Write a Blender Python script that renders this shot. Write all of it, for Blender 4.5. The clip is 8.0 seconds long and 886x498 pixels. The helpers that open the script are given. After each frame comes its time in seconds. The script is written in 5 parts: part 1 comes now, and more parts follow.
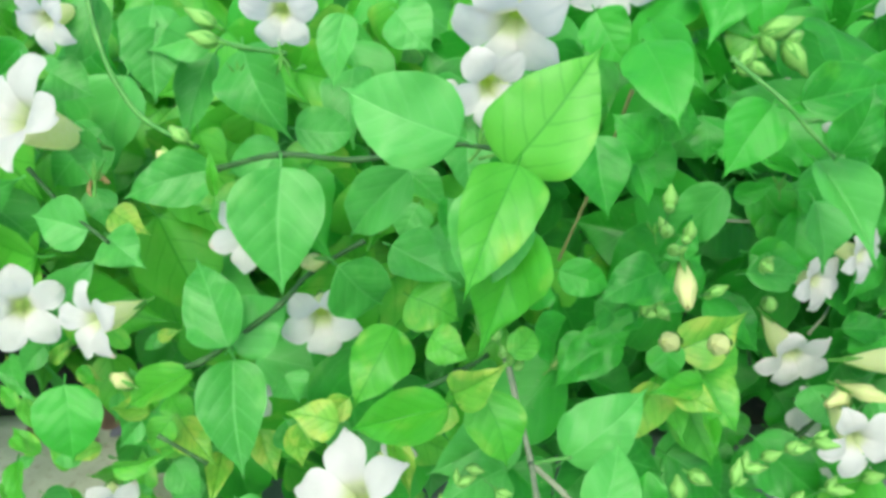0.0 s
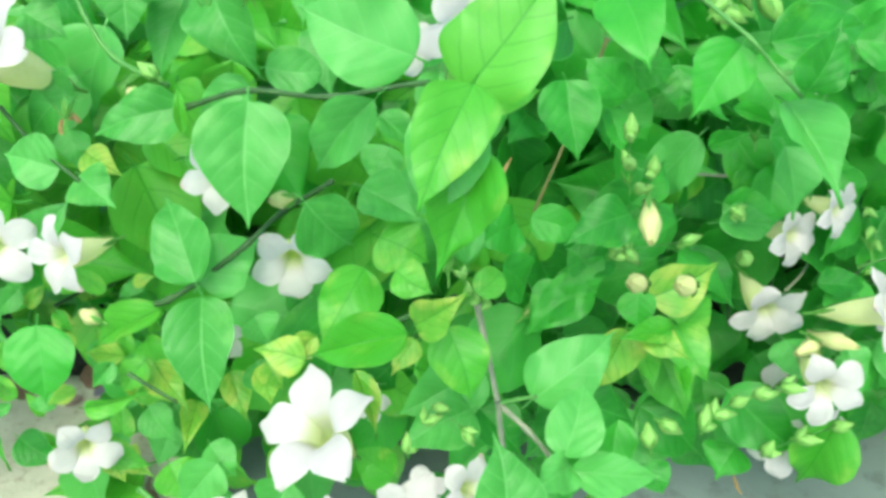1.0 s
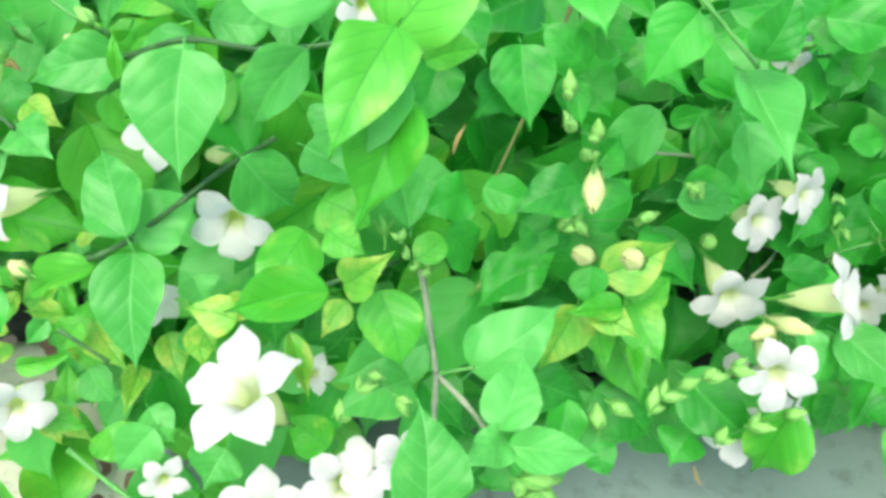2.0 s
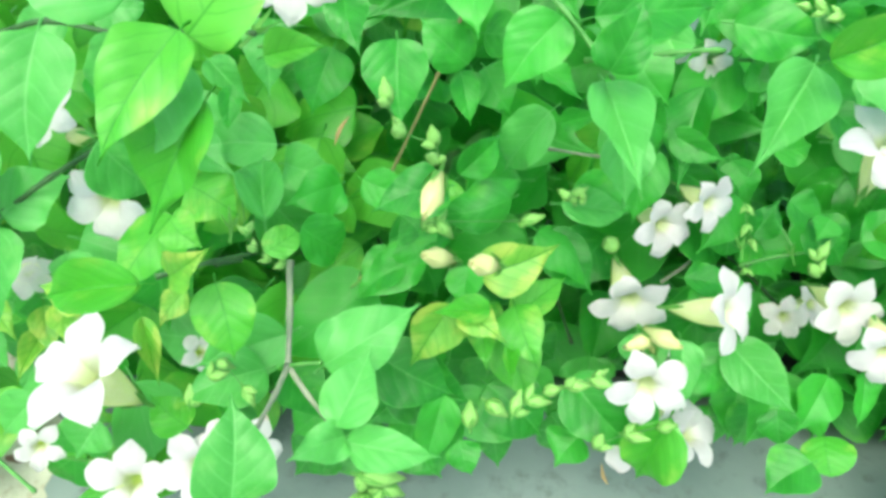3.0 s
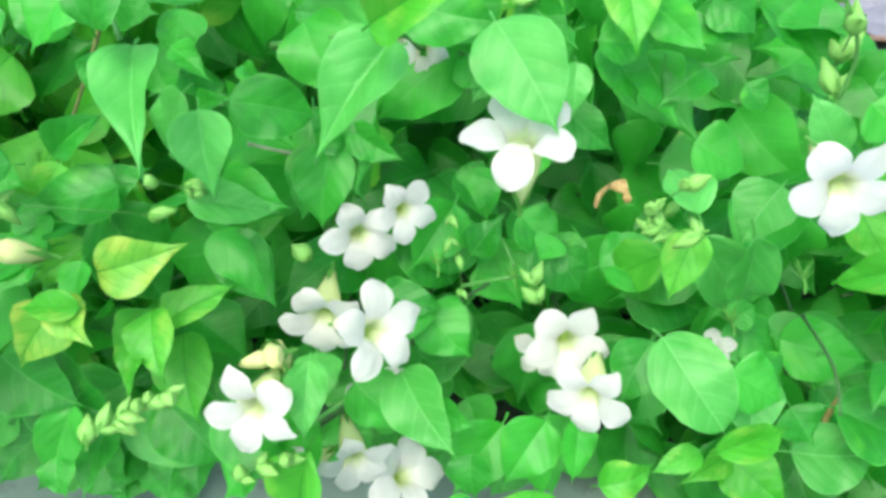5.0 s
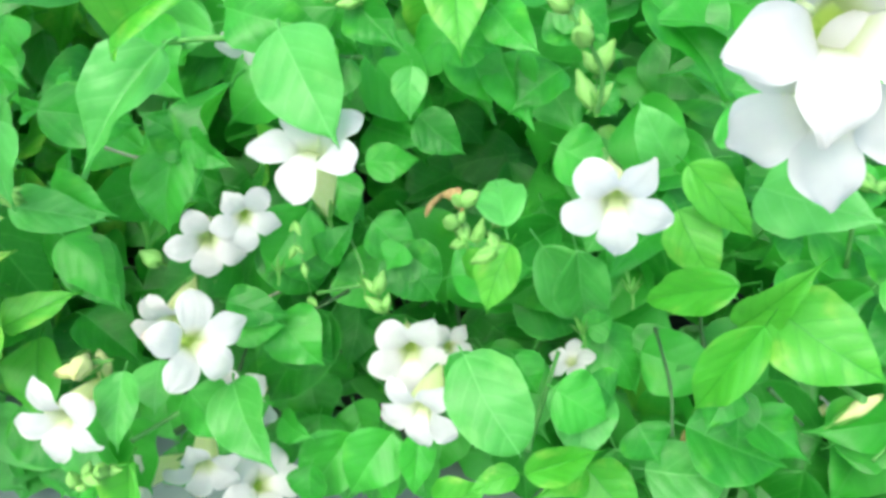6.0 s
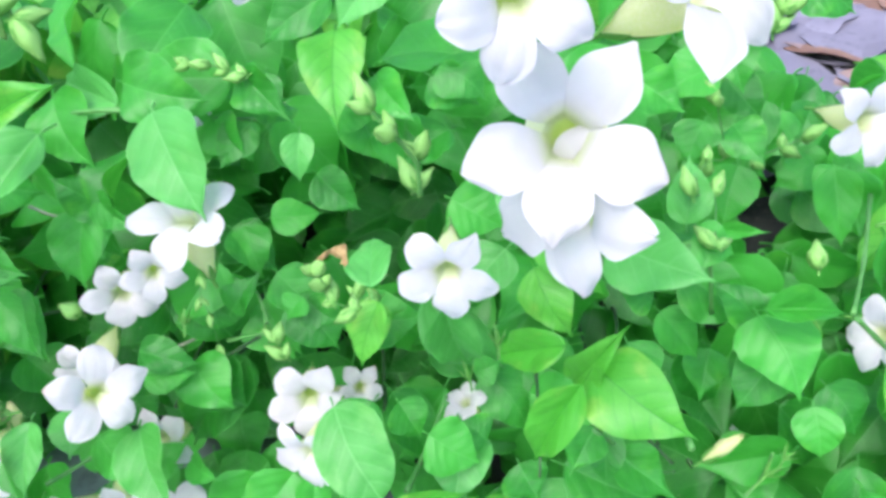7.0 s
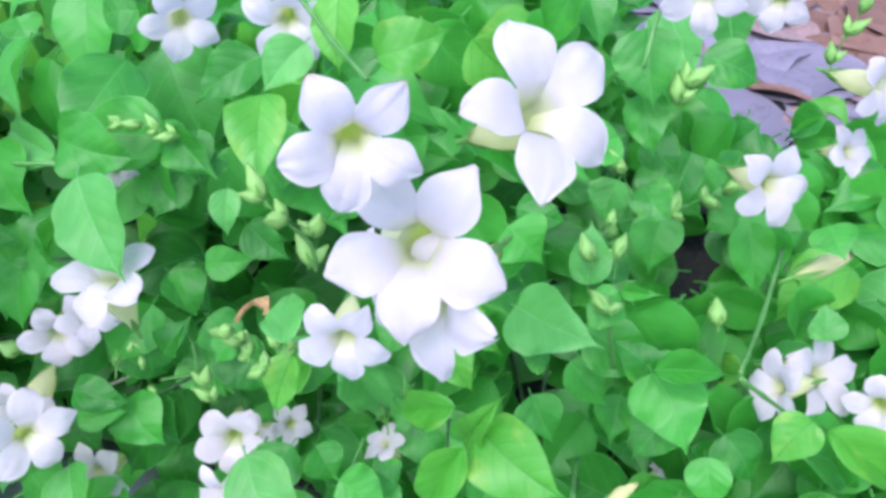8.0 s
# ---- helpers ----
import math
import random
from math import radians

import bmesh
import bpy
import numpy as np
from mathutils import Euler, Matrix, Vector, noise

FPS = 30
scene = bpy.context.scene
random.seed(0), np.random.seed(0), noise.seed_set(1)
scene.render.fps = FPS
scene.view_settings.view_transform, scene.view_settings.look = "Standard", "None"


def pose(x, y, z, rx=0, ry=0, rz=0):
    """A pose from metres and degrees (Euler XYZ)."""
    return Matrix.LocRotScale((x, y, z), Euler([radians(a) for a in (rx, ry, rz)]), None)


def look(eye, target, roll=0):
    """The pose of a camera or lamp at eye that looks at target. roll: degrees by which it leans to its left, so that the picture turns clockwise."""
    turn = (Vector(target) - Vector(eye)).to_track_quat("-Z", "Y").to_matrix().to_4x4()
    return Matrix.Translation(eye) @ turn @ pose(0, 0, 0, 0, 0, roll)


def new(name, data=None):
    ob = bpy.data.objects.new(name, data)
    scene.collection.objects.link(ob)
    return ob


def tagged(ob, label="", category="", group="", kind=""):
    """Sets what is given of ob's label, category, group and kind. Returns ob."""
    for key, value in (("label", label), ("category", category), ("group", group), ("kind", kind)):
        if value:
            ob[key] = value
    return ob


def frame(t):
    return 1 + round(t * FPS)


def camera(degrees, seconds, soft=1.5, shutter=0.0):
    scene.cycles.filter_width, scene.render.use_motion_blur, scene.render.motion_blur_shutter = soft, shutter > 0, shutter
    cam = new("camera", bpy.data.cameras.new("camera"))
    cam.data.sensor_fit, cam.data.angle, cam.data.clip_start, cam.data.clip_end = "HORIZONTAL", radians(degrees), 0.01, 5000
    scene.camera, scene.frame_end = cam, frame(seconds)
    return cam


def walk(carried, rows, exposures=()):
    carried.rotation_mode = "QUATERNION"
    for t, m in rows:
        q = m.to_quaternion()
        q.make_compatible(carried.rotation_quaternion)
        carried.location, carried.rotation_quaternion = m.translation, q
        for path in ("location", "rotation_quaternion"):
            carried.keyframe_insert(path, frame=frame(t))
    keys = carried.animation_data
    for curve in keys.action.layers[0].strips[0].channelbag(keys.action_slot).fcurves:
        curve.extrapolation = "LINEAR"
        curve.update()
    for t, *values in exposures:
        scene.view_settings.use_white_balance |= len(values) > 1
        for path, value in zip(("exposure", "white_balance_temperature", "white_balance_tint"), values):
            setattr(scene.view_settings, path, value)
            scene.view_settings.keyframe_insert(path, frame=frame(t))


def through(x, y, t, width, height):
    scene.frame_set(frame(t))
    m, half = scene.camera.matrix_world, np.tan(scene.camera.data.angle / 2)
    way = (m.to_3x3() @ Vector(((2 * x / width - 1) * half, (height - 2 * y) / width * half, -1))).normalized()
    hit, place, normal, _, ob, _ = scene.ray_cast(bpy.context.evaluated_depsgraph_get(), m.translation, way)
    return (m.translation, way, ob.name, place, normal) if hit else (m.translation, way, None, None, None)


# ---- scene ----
SKY, SUN = 0.15, 1.0
cam = camera(57.3, 8.0, soft=3.5)
EXPOSURES = [(0.0, 1.22, 6420, 4), (0.5, 1.36, 6420, 4), (1.0, 1.42, 6420, 4), (2.5, 1.67, 6400, 5), (4.0, 1.62, 6400, 5), (5.0, 1.66, 6400, 5), (6.5, 1.69, 6100, 16), (7.0, 1.61, 5850, 26), (8.0, 1.37, 5600, 37)]
PATH = [
    (0, (0.004, -0.049, 0.538), (-0.018, 1.459, -0.776), -0.3),
    (0.5, (0.009, -0.057, 0.532), (-0.009, 1.438, -0.796), 0.1),
    (1, (0.018, -0.063, 0.523), (-0.008, 1.427, -0.810), 0.1),
    (1.2, (0.021, -0.064, 0.519), (-0.004, 1.425, -0.816), 0.4),
    (2.3, (0.060, -0.061, 0.506), (0.016, 1.415, -0.848), 2.8),
    (2.5, (0.075, -0.059, 0.507), (0.002, 1.4, -0.860), 2.6),
    (3, (0.115, -0.047, 0.519), (-0.002, 1.368, -0.889), 3.1),
    (3.5, (0.16, -0.031, 0.518), (-0.021, 1.38, -0.888), 3.0),
    (4, (0.208, -0.019, 0.501), (-0.03, 1.425, -0.863), 2.7),
    (4.5, (0.261, -0.004, 0.492), (-0.05, 1.45, -0.845), 1.0),
    (5, (0.303, 0.009, 0.481), (-0.022, 1.454, -0.864), 0.9),
    (5.2, (0.320, 0.017, 0.480), (-0.021, 1.451, -0.872), 0.5),
    (6.3, (0.404, 0.049, 0.486), (-0.037, 1.433, -0.888), -1.8),
    (6.5, (0.413, 0.05, 0.490), (-0.033, 1.436, -0.881), -1.7),
    (7, (0.441, 0.056, 0.511), (-0.013, 1.456, -0.844), -3.2),
    (7.5, (0.457, 0.058, 0.520), (0.011, 1.464, -0.830), -1.9),
    (8, (0.472, 0.065, 0.542), (0.052, 1.481, -0.807), -1.0),
]
walk(cam, [(t, look(eye, target, roll)) for t, eye, target, roll in PATH], EXPOSURES)

# ---- world, light, exposure ----
world = bpy.data.worlds.new("sky")
scene.world = world
world.use_nodes = True
wn = world.node_tree
sky = wn.nodes.new("ShaderNodeTexSky")
sky.sky_type, sky.sun_disc = "NISHITA", False
sky.sun_elevation, sky.sun_rotation = radians(62), radians(200)
sky.air_density, sky.dust_density, sky.ozone_density = 1.0, 4.0, 1.0
wn.nodes["Background"].inputs["Strength"].default_value = SKY
wn.links.new(sky.outputs["Color"], wn.nodes["Background"].inputs["Color"])
sun = new("sun", bpy.data.lights.new("sun", "SUN"))
sun.data.energy, sun.data.angle, sun.data.color = SUN, radians(35), (1.0, 0.96, 0.9)
sun.matrix_world = look((0.15, -1.0, 2.6), (0.2, 0.3, 0.1))

# ---- materials ----


class Tree:
    """A node material under construction."""

    def __init__(self, name):
        self.mat = bpy.data.materials.new(name)
        self.mat.use_nodes = True
        self.t = self.mat.node_tree
        self.bsdf = self.t.nodes["Principled BSDF"]
        self.out = self.t.nodes["Material Output"]

    def put(self, socket, value):
        if isinstance(value, bpy.types.NodeSocket):
            self.t.links.new(value, socket)
        else:
            socket.default_value = value

    def math(self, op, a, b=0.0, c=0.0):
        n = self.t.nodes.new("ShaderNodeMath")
        n.operation = op
        for i, v in enumerate((a, b, c)):
            self.put(n.inputs[i], v)
        return n.outputs[0]

    def step(self, x, lo, hi, a=0.0, b=1.0):
        n = self.t.nodes.new("ShaderNodeMapRange")
        n.interpolation_type = "SMOOTHSTEP"
        for i, v in enumerate((x, lo, hi, a, b)):
            self.put(n.inputs[i], v)
        return n.outputs[0]

    def mix(self, f, a, b):
        n = self.t.nodes.new("ShaderNodeMix")
        n.data_type = "RGBA"
        self.put(n.inputs[0], f)
        self.put(n.inputs[6], a if not isinstance(a, tuple) else (*a, 1))
        self.put(n.inputs[7], b if not isinstance(b, tuple) else (*b, 1))
        return n.outputs[2]

    def coords(self, kind="Object"):
        return self.t.nodes.new("ShaderNodeTexCoord").outputs[kind]

    def xyz(self, v):
        n = self.t.nodes.new("ShaderNodeSeparateXYZ")
        self.put(n.inputs[0], v)
        return n.outputs

    def noise(self, scale, detail=3.0, vec=None, rough=0.55):
        n = self.t.nodes.new("ShaderNodeTexNoise")
        if vec is not None:
            self.put(n.inputs["Vector"], vec)
        n.inputs["Scale"].default_value = scale
        n.inputs["Detail"].default_value = detail
        n.inputs["Roughness"].default_value = rough
        return n.outputs["Fac"]

    def shifted(self, v, amount):
        n = self.t.nodes.new("ShaderNodeVectorMath")
        n.operation = "ADD"
        self.put(n.inputs[0], v)
        self.put(n.inputs[1], amount)
        return n.outputs[0]

    def named(self, attribute):
        n = self.t.nodes.new("ShaderNodeAttribute")
        n.attribute_name = attribute
        return n.outputs["Fac"]

    def random(self):
        return self.t.nodes.new("ShaderNodeObjectInfo").outputs["Random"]

    def bump(self, height, strength, distance):
        n = self.t.nodes.new("ShaderNodeBump")
        n.inputs["Strength"].default_value = strength
        n.inputs["Distance"].default_value = distance
        self.put(n.inputs["Height"], height)
        self.put(self.bsdf.inputs["Normal"], n.outputs[0])
        return n.outputs[0]

    def finish(self, colour, rough, specular=0.5, through=None, share=0.0, normal=None):
        self.put(self.bsdf.inputs["Base Color"], colour if not isinstance(colour, tuple) else (*colour, 1))
        self.put(self.bsdf.inputs["Roughness"], rough)
        self.bsdf.inputs["Specular IOR Level"].default_value = specular
        if share:
            tr = self.t.nodes.new("ShaderNodeBsdfTranslucent")
            self.put(tr.inputs["Color"], through if not isinstance(through, tuple) else (*through, 1))
            if normal is not None:
                self.put(tr.inputs["Normal"], normal)
            m = self.t.nodes.new("ShaderNodeMixShader")
            m.inputs[0].default_value = share
            self.put(m.inputs[1], self.bsdf.outputs[0])
            self.put(m.inputs[2], tr.outputs[0])
            self.put(self.out.inputs[0], m.outputs[0])
        return self.mat


def leaf_material(name, dark, light, spot, vein, spots, strong=0.6, share=0.48):
    """Leaf blade: midrib, curved side veins with a fine net between them, mottling at two scales, a tone of its own for every leaf."""
    k = Tree(name)
    co = k.coords()
    _, y, _ = k.xyz(co)
    rnd = k.random()
    side = k.math("ABSOLUTE", k.named("across"))
    shift = k.shifted(co, k.math("MULTIPLY", rnd, 40.0))
    curve = k.math("ADD", k.math("MULTIPLY", side, 0.5), k.math("MULTIPLY", k.math("MULTIPLY", side, side), 0.7))
    warp = k.math("MULTIPLY", k.math("SUBTRACT", k.noise(5.0, 2.0, shift), 0.5), 0.35)
    phase = k.math("ADD", k.math("MULTIPLY", k.math("SUBTRACT", y, curve), 5.2), warp)
    wave = k.math("ABSOLUTE", k.math("SUBTRACT", k.math("FRACT", k.math("ADD", phase, 0.5)), 0.5))
    side_vein = k.math("MULTIPLY", k.step(wave, 0.0, 0.11, 1.0, 0.0), k.step(side, 0.26, 0.46, 1.0, 0.15))
    rib = k.step(side, 0.005, 0.020, 1.0, 0.0)
    cell = k.t.nodes.new("ShaderNodeTexVoronoi")
    cell.feature = "DISTANCE_TO_EDGE"
    cell.inputs["Scale"].default_value = 17.0
    k.put(cell.inputs["Vector"], shift)
    net = k.step(cell.outputs["Distance"], 0.0, 0.05, 1.0, 0.0)
    veins = k.math("MAXIMUM", k.math("MAXIMUM", k.math("MULTIPLY", side_vein, 0.6), rib), k.math("MULTIPLY", net, 0.16))
    tone = k.math("ADD", k.math("MULTIPLY", k.noise(3.0, 3.0, shift), 0.7), k.math("MULTIPLY", rnd, 0.55))
    base = k.mix(k.step(tone, 0.3, 0.95), dark, light)
    fine = k.noise(38.0, 3.0, shift)
    base = k.mix(k.step(fine, 0.35, 0.75, 0.0, 0.25), base, light)
    patch = k.step(k.math("ADD", k.noise(2.2, 4.0, shift), k.math("MULTIPLY", side, 0.35)), spots - 0.06, spots + 0.2, 0.0, 0.8)
    base = k.mix(patch, base, spot)
    fleck = k.math("MULTIPLY", k.step(k.noise(21.0, 2.0, shift), 0.70, 0.76), k.step(k.noise(2.6, 1.0, shift), 0.5, 0.65, 0.0, 0.7))
    base = k.mix(fleck, base, (0.30, 0.40, 0.14))
    base = k.mix(k.math("MULTIPLY", veins, strong), base, vein)
    base = k.mix(k.step(k.named("rim"), 0.93, 0.99, 0.0, 0.55), base, k.mix(0.5, light, vein))
    height = k.math("ADD", k.math("MULTIPLY", k.step(wave, 0.0, 0.45), 0.5), k.math("MULTIPLY", fine, 0.25))
    height = k.math("SUBTRACT", height, k.math("ADD", k.math("MULTIPLY", rib, 0.7), k.math("MULTIPLY", net, 0.2)))
    nrm = k.bump(height, 0.34, 0.0007)
    glow = k.mix(0.35, base, spot)
    return k.finish(base, k.step(fine, 0.2, 0.8, 0.36, 0.52), 0.55, glow, share, nrm)


LEAF = {
    "G": leaf_material("mature_leaf", (0.014, 0.215, 0.013), (0.052, 0.43, 0.034), (0.095, 0.47, 0.03), (0.12, 0.50, 0.09), 0.72, 0.34),
    "Y": leaf_material("young_leaf", (0.05, 0.38, 0.018), (0.115, 0.50, 0.045), (0.28, 0.55, 0.07), (0.022, 0.28, 0.012), 0.67, 0.8),
    # M is the mature leaf made paler, brighter light and haze put into its colour
    "M": leaf_material("lit_pale_mature_leaf", (0.046, 0.315, 0.034), (0.105, 0.485, 0.085), (0.16, 0.50, 0.10), (0.17, 0.54, 0.14), 0.70, 0.5),
    "W": leaf_material("yellowing_leaf", (0.10, 0.41, 0.03), (0.21, 0.52, 0.06), (0.44, 0.56, 0.09), (0.04, 0.28, 0.015), 0.54, 0.95),
}


def petal_material():
    k = Tree("white_petal")
    co = k.coords()
    x, y, _ = k.xyz(co)
    shift = k.shifted(co, k.math("MULTIPLY", k.random(), 30.0))
    lines = k.math("ABSOLUTE", k.math("SUBTRACT", k.math("FRACT", k.math("ADD", k.math("MULTIPLY", x, 9.0), k.math("MULTIPLY", k.noise(3.0, 2.0, shift), 0.8))), 0.5))
    col = k.mix(k.step(k.noise(4.0, 3.0, shift), 0.35, 0.7), (0.575, 0.568, 0.545), (0.655, 0.648, 0.625))
    deep = k.math("ADD", y, k.math("MULTIPLY", k.noise(14.0, 3.0, shift), 0.05))
    col = k.mix(k.step(deep, 0.095, 0.165, 0.75, 0.0), col, (0.58, 0.72, 0.24))
    wilt = k.math("MULTIPLY", k.step(k.random(), 0.84, 0.90), k.step(k.math("ADD", y, k.math("MULTIPLY", k.noise(7.0, 3.0, shift), 0.12)), 0.50, 0.57, 0.0, 0.6))
    col = k.mix(wilt, col, (0.56, 0.36, 0.22))
    nrm = k.bump(k.math("ADD", k.math("MULTIPLY", k.step(lines, 0.0, 0.35), 0.4), k.noise(9.0, 3.0, shift)), 0.30, 0.0008)
    return k.finish(col, 0.5, 0.25, k.mix(0.55, col, (0.91, 0.91, 0.89)), 0.50, nrm)


def speckled(name, a, b, c, scale, rough=0.55, share=0.0, bump=0.3, spec=0.3, vary=0.0):
    """A plain plant or ground surface mottled in three tones."""
    k = Tree(name)
    co = k.shifted(k.coords(), k.math("MULTIPLY", k.random(), 20.0))
    n1, n2 = k.noise(scale, 4.0, co), k.noise(scale * 7.3, 3.0, co)
    col = k.mix(k.step(n1, 0.35, 0.65), a, b)
    col = k.mix(k.step(n2, 0.52, 0.75, 0.0, 0.7), col, c)
    if vary:
        col = k.mix(k.math("MULTIPLY", k.random(), vary), col, c)
    nrm = k.bump(k.math("ADD", n1, k.math("MULTIPLY", n2, 0.6)), bump, 0.002)
    return k.finish(col, rough, spec, col, share, nrm)


PETAL = petal_material()
TUBE = speckled("flower_tube", (0.82, 0.88, 0.46), (0.90, 0.93, 0.64), (0.76, 0.86, 0.38), 60, 0.5, 0.68, 0.15)


def throat_material():
    """White at the mouth, yellow-green deep in the funnel, with fine lengthwise streaks."""
    k = Tree("flower_throat")
    co = k.coords()
    _, _, z = k.xyz(co)
    shift = k.shifted(co, k.math("MULTIPLY", k.random(), 30.0))
    deep = k.step(k.math("ADD", z, k.math("MULTIPLY", k.noise(14.0, 3.0, shift), 0.08)), -0.34, -0.14, 1.0, 0.3)
    deep = k.math("MULTIPLY", deep, k.step(k.random(), 0.1, 0.7, 0.55, 1.0))
    col = k.mix(deep, (0.66, 0.69, 0.58), (0.60, 0.74, 0.22))
    return k.finish(col, 0.5, 0.25, col, 0.6, k.bump(k.noise(20.0, 3.0, shift), 0.2, 0.001))


THROAT = throat_material()
CALYX = speckled("green_calyx", (0.07, 0.28, 0.04), (0.13, 0.38, 0.06), (0.22, 0.44, 0.10), 90, 0.5, 0.2)
BUD = {
    "cream": speckled("cream_bud", (0.46, 0.56, 0.17), (0.60, 0.64, 0.30), (0.66, 0.68, 0.46), 80, 0.5, 0.25, 0.2),
    "green": speckled("green_bud", (0.17, 0.45, 0.08), (0.28, 0.54, 0.14), (0.12, 0.37, 0.055), 90, 0.5, 0.2, 0.2),
    "dry": speckled("withered_flower", (0.34, 0.24, 0.085), (0.48, 0.37, 0.15), (0.30, 0.14, 0.045), 9, 0.7, 0.2, 0.5),
}
STEM = {
    "green": speckled("green_stem", (0.05, 0.21, 0.035), (0.085, 0.27, 0.055), (0.04, 0.14, 0.03), 120, 0.5),
    "dark": speckled("dark_stem", (0.022, 0.082, 0.02), (0.042, 0.125, 0.032), (0.06, 0.085, 0.035), 120, 0.6),
    "grey": speckled("woody_stem", (0.16, 0.22, 0.13), (0.24, 0.28, 0.18), (0.12, 0.14, 0.08), 150, 0.7, 0.0, 0.6),
    "tan": speckled("dead_stem", (0.16, 0.175, 0.055), (0.22, 0.235, 0.085), (0.11, 0.11, 0.04), 150, 0.7, 0.0, 0.6),
}
CONCRETE = speckled("weathered_concrete", (0.118, 0.172, 0.146), (0.162, 0.222, 0.190), (0.085, 0.112, 0.095), 9, 0.85, 0.0, 0.7, 0.2)
# much paler than the concrete: the corner's bright light is put into this colour
SUNLIT_SAND = speckled("sunlit_pale_sand", (0.33, 0.35, 0.24), (0.46, 0.48, 0.35), (0.23, 0.22, 0.14), 20, 0.9, 0.0, 0.8, 0.2)
SOIL = speckled("damp_soil", (0.022, 0.026, 0.022), (0.036, 0.040, 0.034), (0.065, 0.06, 0.05), 22, 0.9, 0.0, 1.0, 0.2)
LITTER = [
    speckled("grey_dead_leaf", (0.165, 0.168, 0.200), (0.225, 0.228, 0.262), (0.115, 0.116, 0.135), 1.4, 0.8, 0.1, 0.3, 0.2, 0.7),
    speckled("brown_dead_leaf", (0.19, 0.115, 0.072), (0.27, 0.18, 0.12), (0.11, 0.062, 0.040), 2.2, 0.7, 0.1, 0.3, 0.3, 0.7),
    speckled("tan_dead_leaf", (0.22, 0.16, 0.13), (0.28, 0.22, 0.19), (0.14, 0.09, 0.06), 2.2, 0.7, 0.1, 0.3),
]

# ---- mesh helpers ----


def mesh_of(name, verts, faces, mat, smooth=True):
    me = bpy.data.meshes.new(name)
    me.from_pydata(verts, [], faces)
    me.materials.append(mat)
    if smooth:
        me.polygons.foreach_set("use_smooth", [True] * len(me.polygons))
    me.update()
    return me


def grid_faces(rows, cols, start=0, ring=False):
    out = []
    for i in range(rows - 1):
        for j in range(cols if ring else cols - 1):
            a, b = start + i * cols + j, start + i * cols + (j + 1) % cols
            out.append((a, b, b + cols, a + cols))
    return out


def tube_points(points, radii, sides=6):
    """Rings of a bent tube along points."""
    verts, n = [], len(points)
    pts = [Vector(p) for p in points]
    for i, p in enumerate(pts):
        d = (pts[min(i + 1, n - 1)] - pts[max(i - 1, 0)]).normalized()
        u = d.cross(Vector((0.31, 0.2, 0.93))).normalized()
        v = d.cross(u)
        for j in range(sides):
            a = 2 * math.pi * j / sides
            verts.append(tuple(p + (u * math.cos(a) + v * math.sin(a)) * radii[i]))
    return verts


def smooth_line(points, per=5):
    """Catmull-Rom line through points."""
    p = [Vector(q) for q in points]
    p = [p[0] * 2 - p[1]] + p + [p[-1] * 2 - p[-2]]
    out = []
    for i in range(1, len(p) - 2):
        for s in range(per):
            t = s / per
            a, b, c, d = p[i - 1:i + 3]
            out.append(0.5 * (2 * b + (c - a) * t + (2 * a - 5 * b + 4 * c - d) * t * t + (3 * b - a - 3 * c + d) * t ** 3))
    out.append(p[-2])
    return out


def blade(base, tip, rows, drawn=0.0):
    """Half widths along a leaf 1 long and 1 wide; a higher power draws that end out; drawn: the share of the length that runs out in a narrow point."""
    top = base / (base + tip)
    peak = top ** base * (1 - top) ** tip
    out = []
    for i in range(rows + 1):
        s = (1 - math.cos(math.pi * i / rows)) / 2
        b = min(1.0, s / (1 - drawn))
        body = 0.5 * b ** base * max(0.0, 1 - b) ** tip / peak
        point = 0.50 * min(s * 4, 1) * (1 - s) ** 1.12 if drawn else 0.0
        out.append((s, max(0.003, min(0.5, (body ** 5 + point ** 5) ** 0.2))))
    return out


# powers at the base and the tip, and the drawn-out share
OUTLINE, DRAWN, BLUNT, ROUND = (0.50, 0.95, 0.09), (0.58, 1.25, 0.12), (0.48, 0.74, 0.10), (0.45, 0.52, 0.04)


